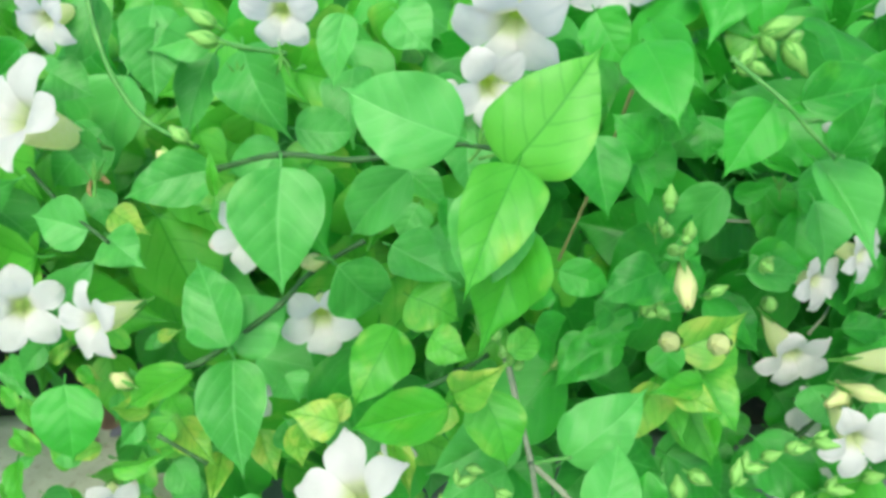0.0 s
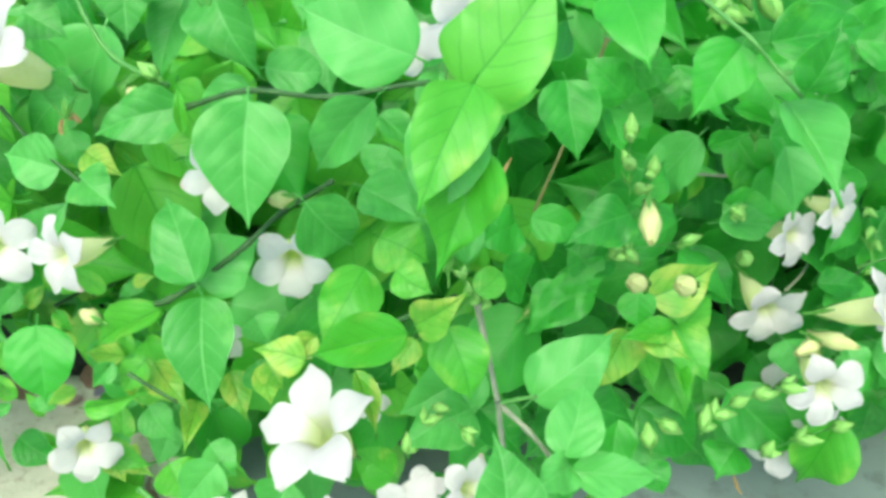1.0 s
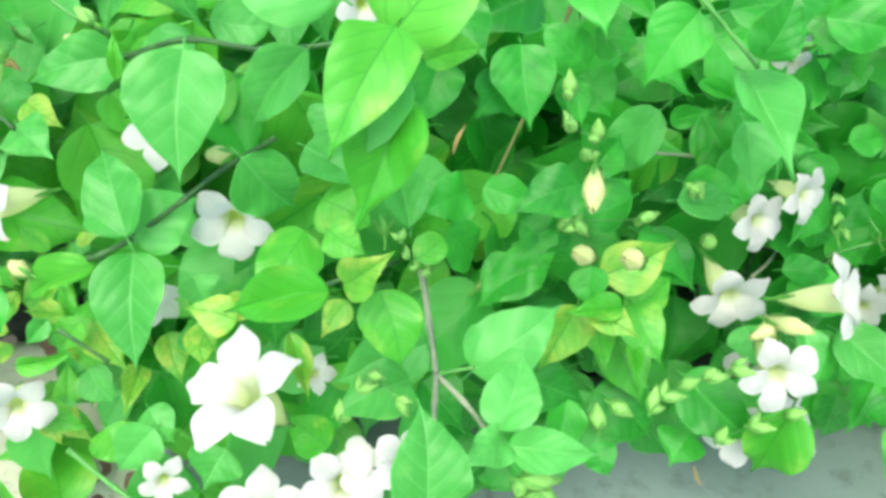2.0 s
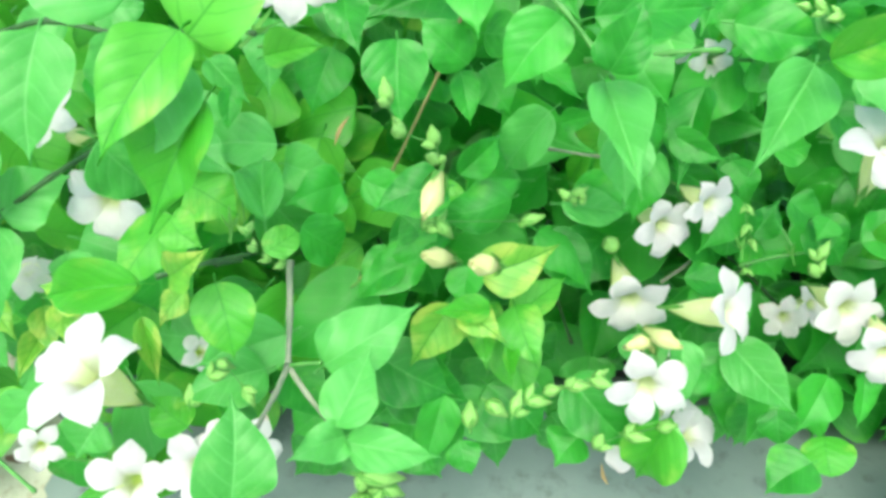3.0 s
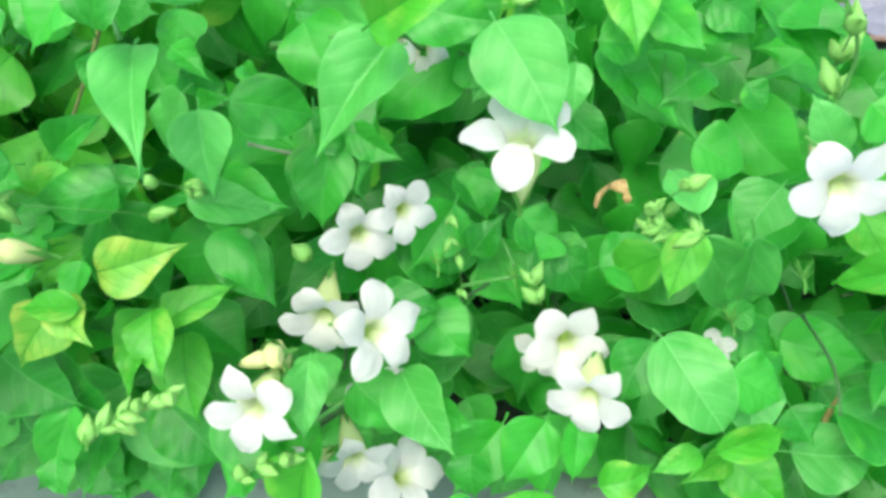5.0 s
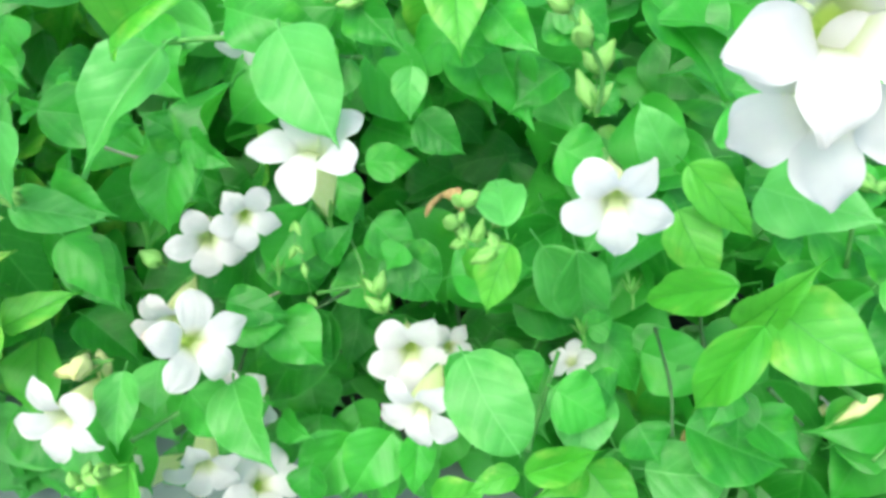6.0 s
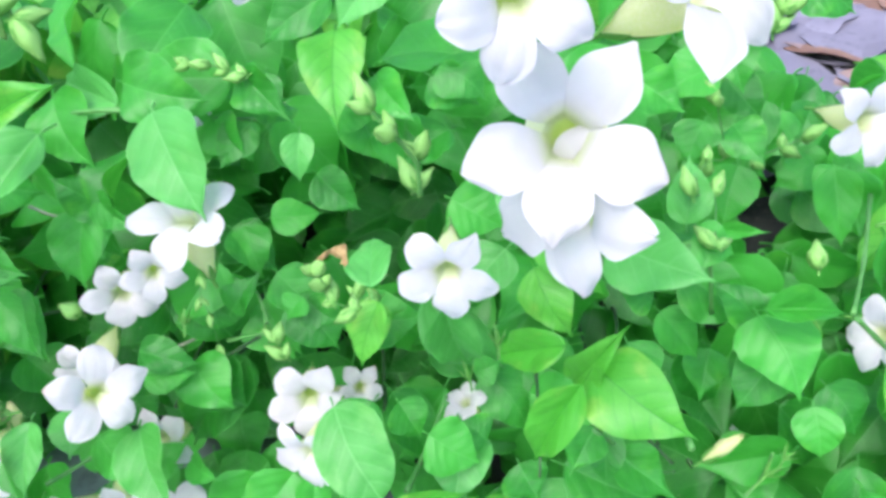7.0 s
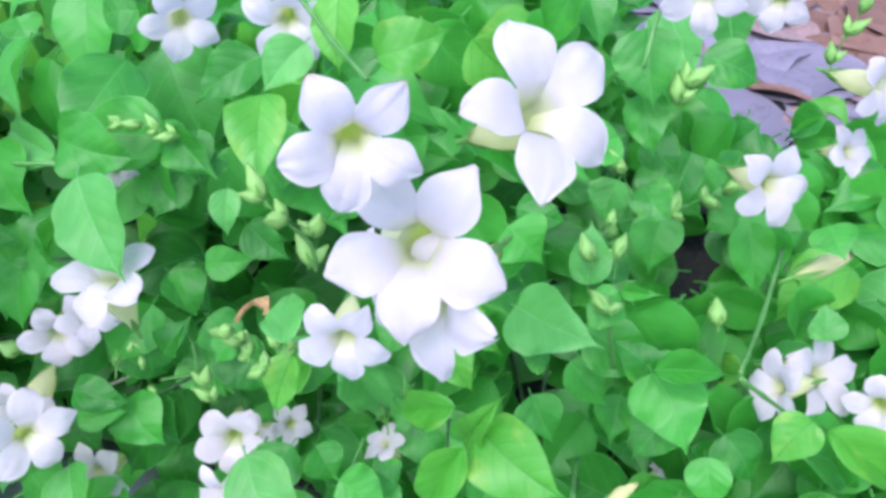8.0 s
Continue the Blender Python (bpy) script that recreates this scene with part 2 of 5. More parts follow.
def leaf_shape(mat, fold, arch, droop, wave, seed, fat=1.0, cut=1, outline=OUTLINE):
    """A leaf blade 1 long and 1 wide, its base at the origin, its tip at +y, its upper side at +z: quilted between the side veins,
    with a wavy margin, one half a little wider than the other, and a short stalk."""
    rnd = random.Random(seed)
    ph, bend, lop = rnd.uniform(0, 6), rnd.uniform(-0.07, 0.07), rnd.uniform(-0.09, 0.09)
    half = (0.22, 0.5, 0.75, 1) if cut < 3 else (0.09, 0.2, 0.34, 0.48, 0.62, 0.76, 0.88, 0.96, 1)
    cols = [-c for c in reversed(half)] + [0] + list(half)
    rows = blade(*outline[:2], 14 if cut < 3 else 40, outline[2])
    quilt = 0.0 if cut < 3 else 0.006
    verts, across, rims = [], [], []
    for s, h in rows:
        h = h * (1 + 0.014 * math.sin(s * 17 + ph) + 0.008 * math.sin(s * 41 + ph * 3)) * (1 + (fat - 1) * max(0.0, 1 - s * 1.5))
        for c in cols:
            u = c * h * (1 + lop * (1 if c > 0 else -1))
            x = u + bend * math.sin(math.pi * s) + 0.5 * bend * s ** 3
            z = fold * abs(c) * h + arch * math.sin(math.pi * s) - droop * s ** 3 + 0.65 * wave * c * math.sin(s * 8 + ph + c) * h - 0.10 * fold * (c * c)
            z += 0.014 * math.sin(s * 21 + ph * 2) * abs(c) ** 2 + 0.03 * fold * math.sin(s * 5 + ph) * c
            z += quilt * math.sin(math.pi * ((5.2 * (s - 0.5 * abs(u) - 0.7 * u * u)) % 1.0)) * min(1.0, abs(c) * 5) * (1 - c * c) * min(1.0, h * 4)
            verts.append((x, s, z))
            across.append(u)
            rims.append(abs(c))
    faces = grid_faces(len(rows), len(cols))
    n = len(verts)
    verts += tube_points([(0, 0.05, -0.012), (0, -0.05, -0.03), (0, -0.12, -0.09)], [0.012, 0.016, 0.018], 4)
    faces += grid_faces(3, 4, n, True)
    me = mesh_of("leaf", verts, faces, mat)
    for name, values in (("rim", rims), ("across", across)):
        me.attributes.new(name, "FLOAT", "POINT").data.foreach_set("value", values + [0.0] * 12)
    return me


SHAPES, PLAIN = {}, {}
for key, m in LEAF.items():
    usual = DRAWN if key == "W" else OUTLINE
    for store, cut in ((SHAPES, 3), (PLAIN, 2)):
        store[key] = [
            leaf_shape(m, 0.30, 0.05, 0.05, 0.16, 1, 1.0, cut, usual),
            leaf_shape(m, 0.16, 0.10, 0.04, 0.28, 2, 1.05, cut, usual),
            leaf_shape(m, 0.48, 0.03, 0.09, 0.20, 3, 1.0, cut, DRAWN),
            leaf_shape(m, -0.14, 0.12, 0.12, 0.18, 4, 1.03, cut, usual),
            leaf_shape(m, 0.36, 0.08, -0.08, 0.32, 5, 0.96, cut, DRAWN),
            leaf_shape(m, 0.22, 0.02, 0.14, 0.16, 6, 1.0, cut, usual),
            leaf_shape(m, 0.12, 0.06, 0.10, 0.14, 7, 1.0, cut, BLUNT),
            leaf_shape(m, 0.08, 0.06, 0.12, 0.12, 8, 1.0, cut, ROUND),
            leaf_shape(m, 0.62, 0.10, 0.10, 0.24, 9, 1.0, cut, usual),
            leaf_shape(m, 0.26, 0.16, 0.26, 0.30, 10, 1.0, cut, usual),
        ]

# ---- ground ----


def part(name, me, parent, label=""):
    ob = new(name, me)
    ob.parent = parent
    return tagged(ob, label) if label else ob


def sheet(name, x0, x1, y0, y1, nx, ny, height, mat, thick):
    """A ground slab with a relief on its upper face and closed sides."""
    verts = []
    for j in range(ny):
        for i in range(nx):
            x, y = x0 + (x1 - x0) * i / (nx - 1), y0 + (y1 - y0) * j / (ny - 1)
            verts.append((x, y, height(x, y)))
    faces = grid_faces(ny, nx)
    rim = [i for i in range(nx)] + [j * nx + nx - 1 for j in range(1, ny)] + [(ny - 1) * nx + i for i in range(nx - 2, -1, -1)] + [j * nx for j in range(ny - 2, 0, -1)]
    low = {}
    for v in rim:
        low[v] = len(verts)
        verts.append((verts[v][0], verts[v][1], verts[v][2] - thick))
    for a, b in zip(rim, rim[1:] + rim[:1]):
        faces.append((b, a, low[a], low[b]))
    return new(name, mesh_of(name, verts, faces, mat))


def soil_height(x, y):
    p = Vector((x * 9, y * 9, 0))
    return 0.004 + 0.010 * noise.noise(p) + 0.005 * noise.noise(p * 3.7)


far = mesh_of("ground", [(-400, -400, -0.012), (400, -400, -0.012), (400, 400, -0.012), (-400, 400, -0.012)], [(0, 1, 2, 3)], SOIL)
tagged(new("ground", far), "dark damp soil round the flower bed", "ground", kind="structure")


def sunlit_sand_height(x, y):
    """Added sandy layer heaped thinly on the path, running out in a ragged edge under its surface."""
    d = min(x + 1.6, -0.14 - x, y + 0.2) + 0.07 * noise.noise(Vector((x * 9, y * 9, 2))) - 0.02
    return 0.009 + 0.010 * max(-1.0, min(1.0, d / 0.06)) + 0.004 * noise.noise(Vector((x * 30, y * 30, 7)))


# sheet added over the path so that its left corner looks sunlit
tagged(sheet("sand_patch", -1.6, -0.12, -0.24, 0.343, 120, 50, sunlit_sand_height, SUNLIT_SAND, 0.004), "pale sandy layer added over the concrete path to brighten its sunlit corner", "sand", kind="structure")
tagged(sheet("soil_bed", -5.0, 5.5, 0.349, 3.4, 260, 90, soil_height, SOIL, 0.04), "dark soil bed under the shrubs with fallen leaves", "soil", kind="structure")
tagged(sheet("pavement", -5.0, 5.5, -1.2, 0.345, 160, 40, lambda x, y: 0.012 + 0.002 * noise.noise(Vector((x * 14, y * 14, 3))), CONCRETE, 0.05), "grey weathered concrete path along the bed", "pavement", kind="structure")

# ---- the shrubs: one Empty each at its foot ----
PLANT_X = [-0.49 + 0.12 * i for i in range(12)]
PLANTS = []
for i, px in enumerate(PLANT_X):
    e = new("flowering_shrub" if i == 0 else "flowering_shrub.%03d" % i)
    e.location = (px, 0.44 + 0.05 * math.sin(i * 2.1), 0.0)
    tagged(e, "leafy green shrub with white trumpet flowers on the soil bed", "shrub", "flowering shrubs in the bed")
    PLANTS.append(e)
COVER = []


def owner(p):
    return min(PLANTS, key=lambda e: abs(e.location.x - p[0]))


def place(ob, m, plant):
    ob.parent = plant
    ob.matrix_basis = Matrix.Translation(-plant.location) @ m


OUTWARD = Vector((0, -0.75, 0.66)).normalized()


def leaf_pose(base, tip, width, roll):
    """The pose that lays a leaf from base to tip, its upper side turned outwards, then rolled by degrees."""
    b, t = Vector(base), Vector(tip)
    y = (t - b).normalized()
    z = (OUTWARD - OUTWARD.dot(y) * y).normalized()
    z = Matrix.Rotation(radians(roll), 3, y) @ z
    x = y.cross(z)
    length = (t - b).length
    return Matrix.LocRotScale(b, Matrix((x, y, z)).transposed().to_quaternion(), (width, length, length))


def leaf(kind, base, tip, width, roll, shape):
    ob = new("leaf", SHAPES[kind][shape])
    place(ob, leaf_pose(base, tip, width, roll), owner(base))
    COVER.append(((Vector(base) + Vector(tip)) / 2, max((Vector(tip) - Vector(base)).length, width) * 0.5))


def stem(points, radius, kind):
    line = smooth_line(points)
    origin = line[0].copy()
    n = len(line)
    rad = [0.72 * radius * (1.1 - 0.3 * i / n) * (1.3 if i % 5 == 0 else 1.0) for i in range(n)]
    caps = [tuple(range(6, -1, -1)), tuple((n - 1) * 7 + j for j in range(7))]
    me = mesh_of("stem", tube_points([p - origin for p in line], rad, 7), grid_faces(n, 7, 0, True) + caps, STEM[kind])
    place(new("stem", me), Matrix.Translation(origin), owner(origin))


# ---- flowers ----


def petal_shape(seed, long, wide, point):
    """One petal lobe and its share of the funnel: from the throat outwards along +y, its face at +z; 1 is the flower's width."""
    rnd = random.Random(seed)
    # distance from the axis, half width, depth
    rows = ((0.075, 0.057, -0.26), (0.09, 0.069, -0.18), (0.115, 0.087, -0.11), (0.15, 0.113, -0.058), (0.20, 0.149, -0.022), (0.26, 0.172, 0.002), (0.32, 0.178, 0.012),
            (0.37, 0.172 - 0.016 * point, 0.012), (0.415, 0.153 - 0.038 * point, 0.002), (0.455, 0.120 - 0.046 * point, -0.012), (0.485, 0.074 - 0.034 * point, -0.026), (0.5, 0.014, -0.036))
    ph = rnd.uniform(0, 6)
    verts = []
    for y, h, z in smooth_line(rows, 2):
        out = max(0.0, (y - 0.2) / 0.3)
        for c in (-1, -0.82, -0.6, -0.3, 0, 0.3, 0.6, 0.82, 1):
            x = c * h * (1 + (wide - 1) * min(1, out * 2)) * (1 + 0.03 * math.sin(y * 33 + ph * 2) * out)
            yy = y if out == 0 else 0.2 + (y - 0.2) * long
            zz = z - 0.022 * c * c * out + 0.03 * math.sin(y * 20 + ph + c * 2.2) * abs(c) * out + 0.010 * math.cos(c * 7 + ph) * min(1, out * 2)
            verts.append((x, yy - 0.5 * h * (1 - math.sqrt(max(0.0, 1 - 0.2 * c * c))), zz))
    return mesh_of("petal", verts, grid_faces(len(verts) // 9, 9), PETAL)


PETALS = [petal_shape(1, 1.02, 1.0, 0.8), petal_shape(2, 0.98, 1.06, 0.1), petal_shape(3, 1.08, 1.0, 1.15), petal_shape(4, 1.04, 0.97, 0.45), petal_shape(5, 1.04, 0.94, 1.35), petal_shape(6, 1.0, 0.97, 0.9)]


def lathe(name, profile, mat, sides=12, bend=0.0):
    """A surface of revolution about z from (radius, height) pairs, bent a little."""
    verts = []
    for r, z in profile:
        for j in range(sides):
            a = 2 * math.pi * j / sides
            verts.append((r * math.cos(a), r * math.sin(a) + bend * z * z, z))
    return mesh_of(name, verts, grid_faces(len(profile), sides, 0, True), mat)


TUBE_MESH = lathe("tube", ((0.195, -0.055), (0.176, -0.12), (0.168, -0.22), (0.160, -0.34), (0.138, -0.46), (0.104, -0.58), (0.066, -0.69), (0.045, -0.8)), TUBE, 12, 0.10)
THROAT_MESH = lathe("throat", ((0.115, -0.15), (0.102, -0.19), (0.092, -0.24), (0.080, -0.30), (0.064, -0.35), (0.044, -0.39), (0.022, -0.41), (0.003, -0.42)), THROAT, 16)


def calyx_shape():
    verts, faces = [], []
    for k in range(5):
        a = 2 * math.pi * k / 5
        c, s = math.cos(a), math.sin(a)
        n = len(verts)
        for r, w, z in ((0.03, 0.022, -0.83), (0.068, 0.034, -0.74), (0.096, 0.026, -0.66), (0.135, 0.003, -0.54)):
            for q in (-1, 0, 1):
                rr = r + (0.008 if q == 0 else 0)
                verts.append((rr * c - q * w * s, rr * s + q * w * c + 0.10 * z * z, z))
        faces += grid_faces(4, 3, n)
    n = len(verts)
    verts += tube_points([(0, 0.064, -0.79), (0.01, 0.075, -0.88), (0.0, 0.09, -0.98)], [0.03, 0.022, 0.018], 6)
    faces += grid_faces(3, 6, n, True)
    return mesh_of("calyx", verts, faces, CALYX)


CALYX_MESH = calyx_shape()


def flower(centre, axis, width, roll, kind):
    """A white trumpet flower: five lobes, cream tube, yellow-green throat and a green calyx."""
    plant = owner(centre)
    z = Vector(axis).normalized()
    up = Vector((0, 0, 1)) - z.z * z
    if up.length < 0.05:
        up = Vector((0, 1, 0)) - z.y * z
    y = Matrix.Rotation(radians(roll), 3, z) @ up.normalized()
    m = Matrix.LocRotScale(Vector(centre), Matrix((y.cross(z), y, z)).transposed().to_quaternion(), (width * 1.11,) * 3)
    head = new("flower", TUBE_MESH)
    place(head, m, plant)
    tagged(head, "open white trumpet flower with five rounded petals")
    part("throat", THROAT_MESH, head, "yellow-green flower throat")
    part("calyx", CALYX_MESH, head, "green calyx")
    rnd = random.Random(int(abs(centre[0]) * 9000 + abs(centre[1]) * 7000))
    for k in range(5):
        p = part("petal", PETALS[4 + k % 2] if kind == 3 else PETALS[(k + int(rnd.random() * 4)) % 4], head)
        tilt = rnd.uniform(-10, 7) - (34 if kind == 1 else 42 if kind == 2 and k == 0 else 0)
        p.matrix_basis = pose(0, 0, 0, 0, 0, 72 * k + rnd.uniform(-4, 4)) @ pose(0, 0.12, 0, tilt, rnd.uniform(-6, 6), 0) @ pose(0, -0.12, 0.006 * (k % 2)) @ Matrix.Diagonal((rnd.uniform(0.9, 1.08), rnd.uniform(0.93, 1.07), 1, 1))
    COVER.append((Vector(centre), width * 0.5))


# ---- buds ----


def bud_shape(key, seed):
    """A closed bud 1 long along +y, its foot at the origin: a tube that swells, then the folded limb with its frayed points."""
    rnd = random.Random(seed)
    if key == "cream":
        prof = ((0.15, 0.0), (0.20, 0.10), (0.28, 0.24), (0.38, 0.40), (0.45, 0.55), (0.46, 0.66), (0.40, 0.76), (0.34, 0.83), (0.28, 0.90), (0.18, 0.97), (0.08, 1.02), (0.01, 1.04))
    else:
        prof = ((0.16, 0.0), (0.29, 0.05), (0.40, 0.18), (0.46, 0.36), (0.45, 0.52), (0.37, 0.68), (0.25, 0.82), (0.14, 0.92), (0.02, 1.0))
    sides = 15
    verts = []
    for r, s in prof:
        pleat = max(0.0, s - 0.45)
        for j in range(sides):
            a = 2 * math.pi * j / sides
            f = r * (1 + 0.34 * pleat * math.cos(5 * a + s * 4)) * (1 + rnd.uniform(-0.04, 0.04))
            tip = 0.10 * max(0.0, s - 0.8) / 0.2 * (1 + math.cos(5 * a + 4)) + rnd.uniform(-0.02, 0.02) * (s > 0.85)
            verts.append((f * math.cos(a), s + tip - 0.05 * (s > 0.8), f * math.sin(a)))
    return mesh_of("bud", verts, grid_faces(len(prof), sides, 0, True), BUD[key])


def sepal_shape():
    verts, faces = [], []
    for k in range(5):
        a = 2 * math.pi * k / 5
        c, s = math.cos(a), math.sin(a)
        n = len(verts)
        for r, w, y in ((0.12, 0.09, -0.04), (0.30, 0.15, 0.06), (0.44, 0.12, 0.24), (0.56, 0.012, 0.52)):
            for q in (-1, 0, 1):
                verts.append((r * c - q * w * s, y, r * s + q * w * c))
        faces += grid_faces(4, 3, n)
    n = len(verts)
    verts += tube_points([(0, 0.02, 0), (0.02, -0.14, 0), (0, -0.3, 0.02)], [0.12, 0.09, 0.08], 6)
    faces += grid_faces(3, 6, n, True)
    return mesh_of("calyx", verts, faces, CALYX)


BUDS = {key: [bud_shape(key, s) for s in (1, 2)] for key in ("cream", "green")}
SEPALS = sepal_shape()


def curl_shape(seed, turn):
    """A withered flower: a shrivelled tube bent over into a hook, with a frayed rim."""
    rnd = random.Random(seed)
    n, sides, verts = 15, 10, []
    for i in range(n):
        s = i / (n - 1)
        a = turn * s - 0.5
        r = 0.07 + 0.13 * s ** 0.8 - 0.05 * max(0.0, s - 0.75) * 4
        cx, cy = 0.42 * (1 - math.cos(a)) - 0.3, 0.5 + 0.42 * math.sin(a) - 0.3 * (1 - s)
        for j in range(sides):
            b = 2 * math.pi * j / sides
            f = r * (1 + 0.25 * math.sin(3 * b + s * 6 + seed)) * rnd.uniform(0.88, 1.12)
            verts.append((cx + f * math.cos(b) * math.cos(a), cy + f * math.cos(b) * math.sin(a) + (rnd.uniform(-0.06, 0.06) if i == n - 1 else 0), f * math.sin(b)))
    return mesh_of("withered_flower", verts, grid_faces(n, sides, 0, True), BUD["dry"])


def husk_shape():
    """An empty calyx: narrow pointed sepals spread like a star on a short stalk, in two whorls."""
    verts, faces = [], []
    for k in range(9):
        a = 2 * math.pi * k / 9 + (0.2 if k % 2 else 0)
        c, s, out = math.cos(a), math.sin(a), (1.0 if k % 2 else 0.7)
        n = len(verts)
        for rr, w, y in ((0.03, 0.05, 0.0), (0.2, 0.075, 0.14), (0.4, 0.05, 0.36), (0.62, 0.008, 0.52)):
            for q in (-1, 0, 1):
                verts.append((rr * out * c - q * w * s, y / out * (0.8 if k % 3 else 1.1), rr * out * s + q * w * c))
        faces += grid_faces(4, 3, n)
    n = len(verts)
    verts += tube_points([(0, 0.02, 0), (0.03, -0.2, 0), (0, -0.5, 0.03)], [0.07, 0.05, 0.05], 6)
    faces += grid_faces(3, 6, n, True)
    return mesh_of("calyx", verts, faces, CALYX)


HUSK = husk_shape()
CURLS = [curl_shape(1, 3.7), curl_shape(2, 1.2)]


def bud(kind, base, tip, width):
    plant = owner(base)
    if kind == "dry":
        ob = new("withered_flower", CURLS[0 if width > 0.6 * (Vector(tip) - Vector(base)).length else 1])
        tagged(ob, "curled brown withered flower")
    elif kind == "husk":
        ob = new("calyx", HUSK)
        tagged(ob, "empty green calyx with narrow spread sepals")
    else:
        ob = new("bud", BUDS[kind][int(abs(base[0]) * 1000) % 2])
        tagged(ob, "closed cream flower bud" if kind == "cream" else "closed pale green flower bud")
        part("calyx", SEPALS, ob, "green calyx")
    length = (Vector(tip) - Vector(base)).length
    m = leaf_pose(base, tip, width, 0)
    loc, q, _ = m.decompose()
    length = min(max(length, width * 1.1), width * 2.6)
    place(ob, Matrix.LocRotScale(loc, q, (width, length, width)), plant)
    COVER.append((Vector(base), width))


def raceme(points, size):
    """A thin flower spike through points with a small green bud at each."""
    if len(points) > 1:
        stem(points, size * 0.07, "green")
    for i, p in enumerate(points):
        p = Vector(p)
        d = Vector(points[min(i + 1, len(points) - 1)]) - Vector(points[max(i - 1, 0)])
        side = d.cross(OUTWARD).normalized() * (1 if i % 2 else -1)
        way = (d.normalized() + side * 0.6 + OUTWARD * 0.35).normalized()
        for j, big in ((0, 1.75), (1, 1.3)):
            ob = new("bud", BUDS["green"][(i + j) % 2])
            part("calyx", SEPALS, ob)
            turn = Matrix.Rotation(radians(165 * j + 25 * i), 3, d.normalized()) @ way
            m = leaf_pose(p, p + turn * size * big, size * big * 0.60, 0)
            loc, q, _ = m.decompose()
            place(ob, Matrix.LocRotScale(loc, q, (size * big * 0.60, size * big, size * big * 0.60)), owner(p))


# ---- every branch, leaf and flower that can be told apart ----
# stems
stem([(0.3728, 0.2462, 0.3497), (0.373, 0.244, 0.3634), (0.3684, 0.239, 0.3758), (0.3623, 0.2377, 0.3852)], 0.0009, "green")
stem([(-0.0945, 0.2273, 0.341), (-0.0641, 0.217, 0.3555), (-0.0334, 0.2201, 0.351), (0.0027, 0.2277, 0.3532), (0.0268, 0.1918, 0.374)], 0.0016, "dark")
stem([(-0.115, 0.1759, 0.2733), (-0.101, 0.1745, 0.2801), (-0.0875, 0.1824, 0.2853), (-0.0672, 0.1885, 0.3), (-0.0562, 0.2078, 0.3011), (-0.0329, 0.2094, 0.317)], 0.0018, "dark")
stem([(0.0287, 0.1913, 0.2641), (0.0333, 0.1698, 0.2538), (0.0376, 0.1478, 0.2476)], 0.0020, "grey")
stem([(0.0376, 0.1478, 0.2477), (0.0491, 0.135, 0.2474), (0.0591, 0.1301, 0.236)], 0.0016, "grey")
stem([(0.0376, 0.1478, 0.2477), (0.0378, 0.1293, 0.2534), (0.0384, 0.1054, 0.2653)], 0.0016, "grey")
stem([(0.0376, 0.1478, 0.2476), (0.0455, 0.1462, 0.2529), (0.0529, 0.1448, 0.2569)], 0.0012, "green")
stem([(0.0914, 0.2999, 0.337), (0.0822, 0.2907, 0.3076), (0.06, 0.268, 0.2542)], 0.0013, "tan")
stem([(0.1124, 0.2389, 0.3864), (0.1225, 0.234, 0.38), (0.1324, 0.2276, 0.374), (0.1431, 0.2219, 0.3647), (0.1524, 0.2123, 0.3573)], 0.0013, "green")
stem([(-0.1628, 0.3073, 0.399), (-0.158, 0.2934, 0.3867), (-0.1534, 0.2815, 0.3764), (-0.1444, 0.2656, 0.3629), (-0.1292, 0.2502, 0.351), (-0.1037, 0.2369, 0.3453)], 0.0018, "green")
stem([(-0.1812, 0.2391, 0.3325), (-0.1646, 0.2261, 0.3223), (-0.1429, 0.2126, 0.3129)], 0.0013, "dark")
stem([(0.1514, 0.3191, 0.2999), (0.2119, 0.3089, 0.3189), (0.2192, 0.3434, 0.2937), (0.2562, 0.3541, 0.2907)], 0.0016, "green")
stem([(0.2323, 0.2577, 0.1849), (0.2454, 0.2784, 0.191), (0.263, 0.2924, 0.1999)], 0.0014, "dark")
stem([(0.199, 0.1948, 0.188), (0.2098, 0.2128, 0.1865), (0.2245, 0.2251, 0.1927)], 0.0014, "green")
stem([(0.314, 0.3741, 0.387), (0.3405, 0.3512, 0.3764), (0.3669, 0.3208, 0.3801)], 0.0016, "green")
stem([(0.4551, 0.2768, 0.2073), (0.4721, 0.2736, 0.192)], 0.0012, "dark")
stem([(0.5325, 0.3145, 0.2595), (0.5467, 0.3243, 0.24), (0.5701, 0.3389, 0.2095)], 0.0016, "green")
stem([(0.5674, 0.472, 0.206), (0.5489, 0.3835, 0.2322), (0.5338, 0.3235, 0.2531)], 0.0016, "green")
stem([(0.4697, 0.4366, 0.3656), (0.468, 0.4161, 0.3467)], 0.0016, "green")
stem([(0.0055, 0.1693, 0.2806), (0.0135, 0.1772, 0.2766)], 0.0014, "dark")
stem([(-0.0102, 0.1503, 0.2906), (0.0079, 0.1629, 0.2891), (0.0191, 0.1797, 0.2793)], 0.0014, "dark")
stem([(0.4063, 0.2911, 0.2148), (0.4143, 0.2578, 0.2199), (0.418, 0.2403, 0.2106)], 0.0010, "dark")
stem([(0.2511, 0.2825, 0.2042), (0.2727, 0.2839, 0.2138), (0.2957, 0.2905, 0.2144)], 0.0012, "green")
stem([(0.1395, 0.3038, 0.2539), (0.1658, 0.2969, 0.2576), (0.1854, 0.3187, 0.2432)], 0.0011, "grey")
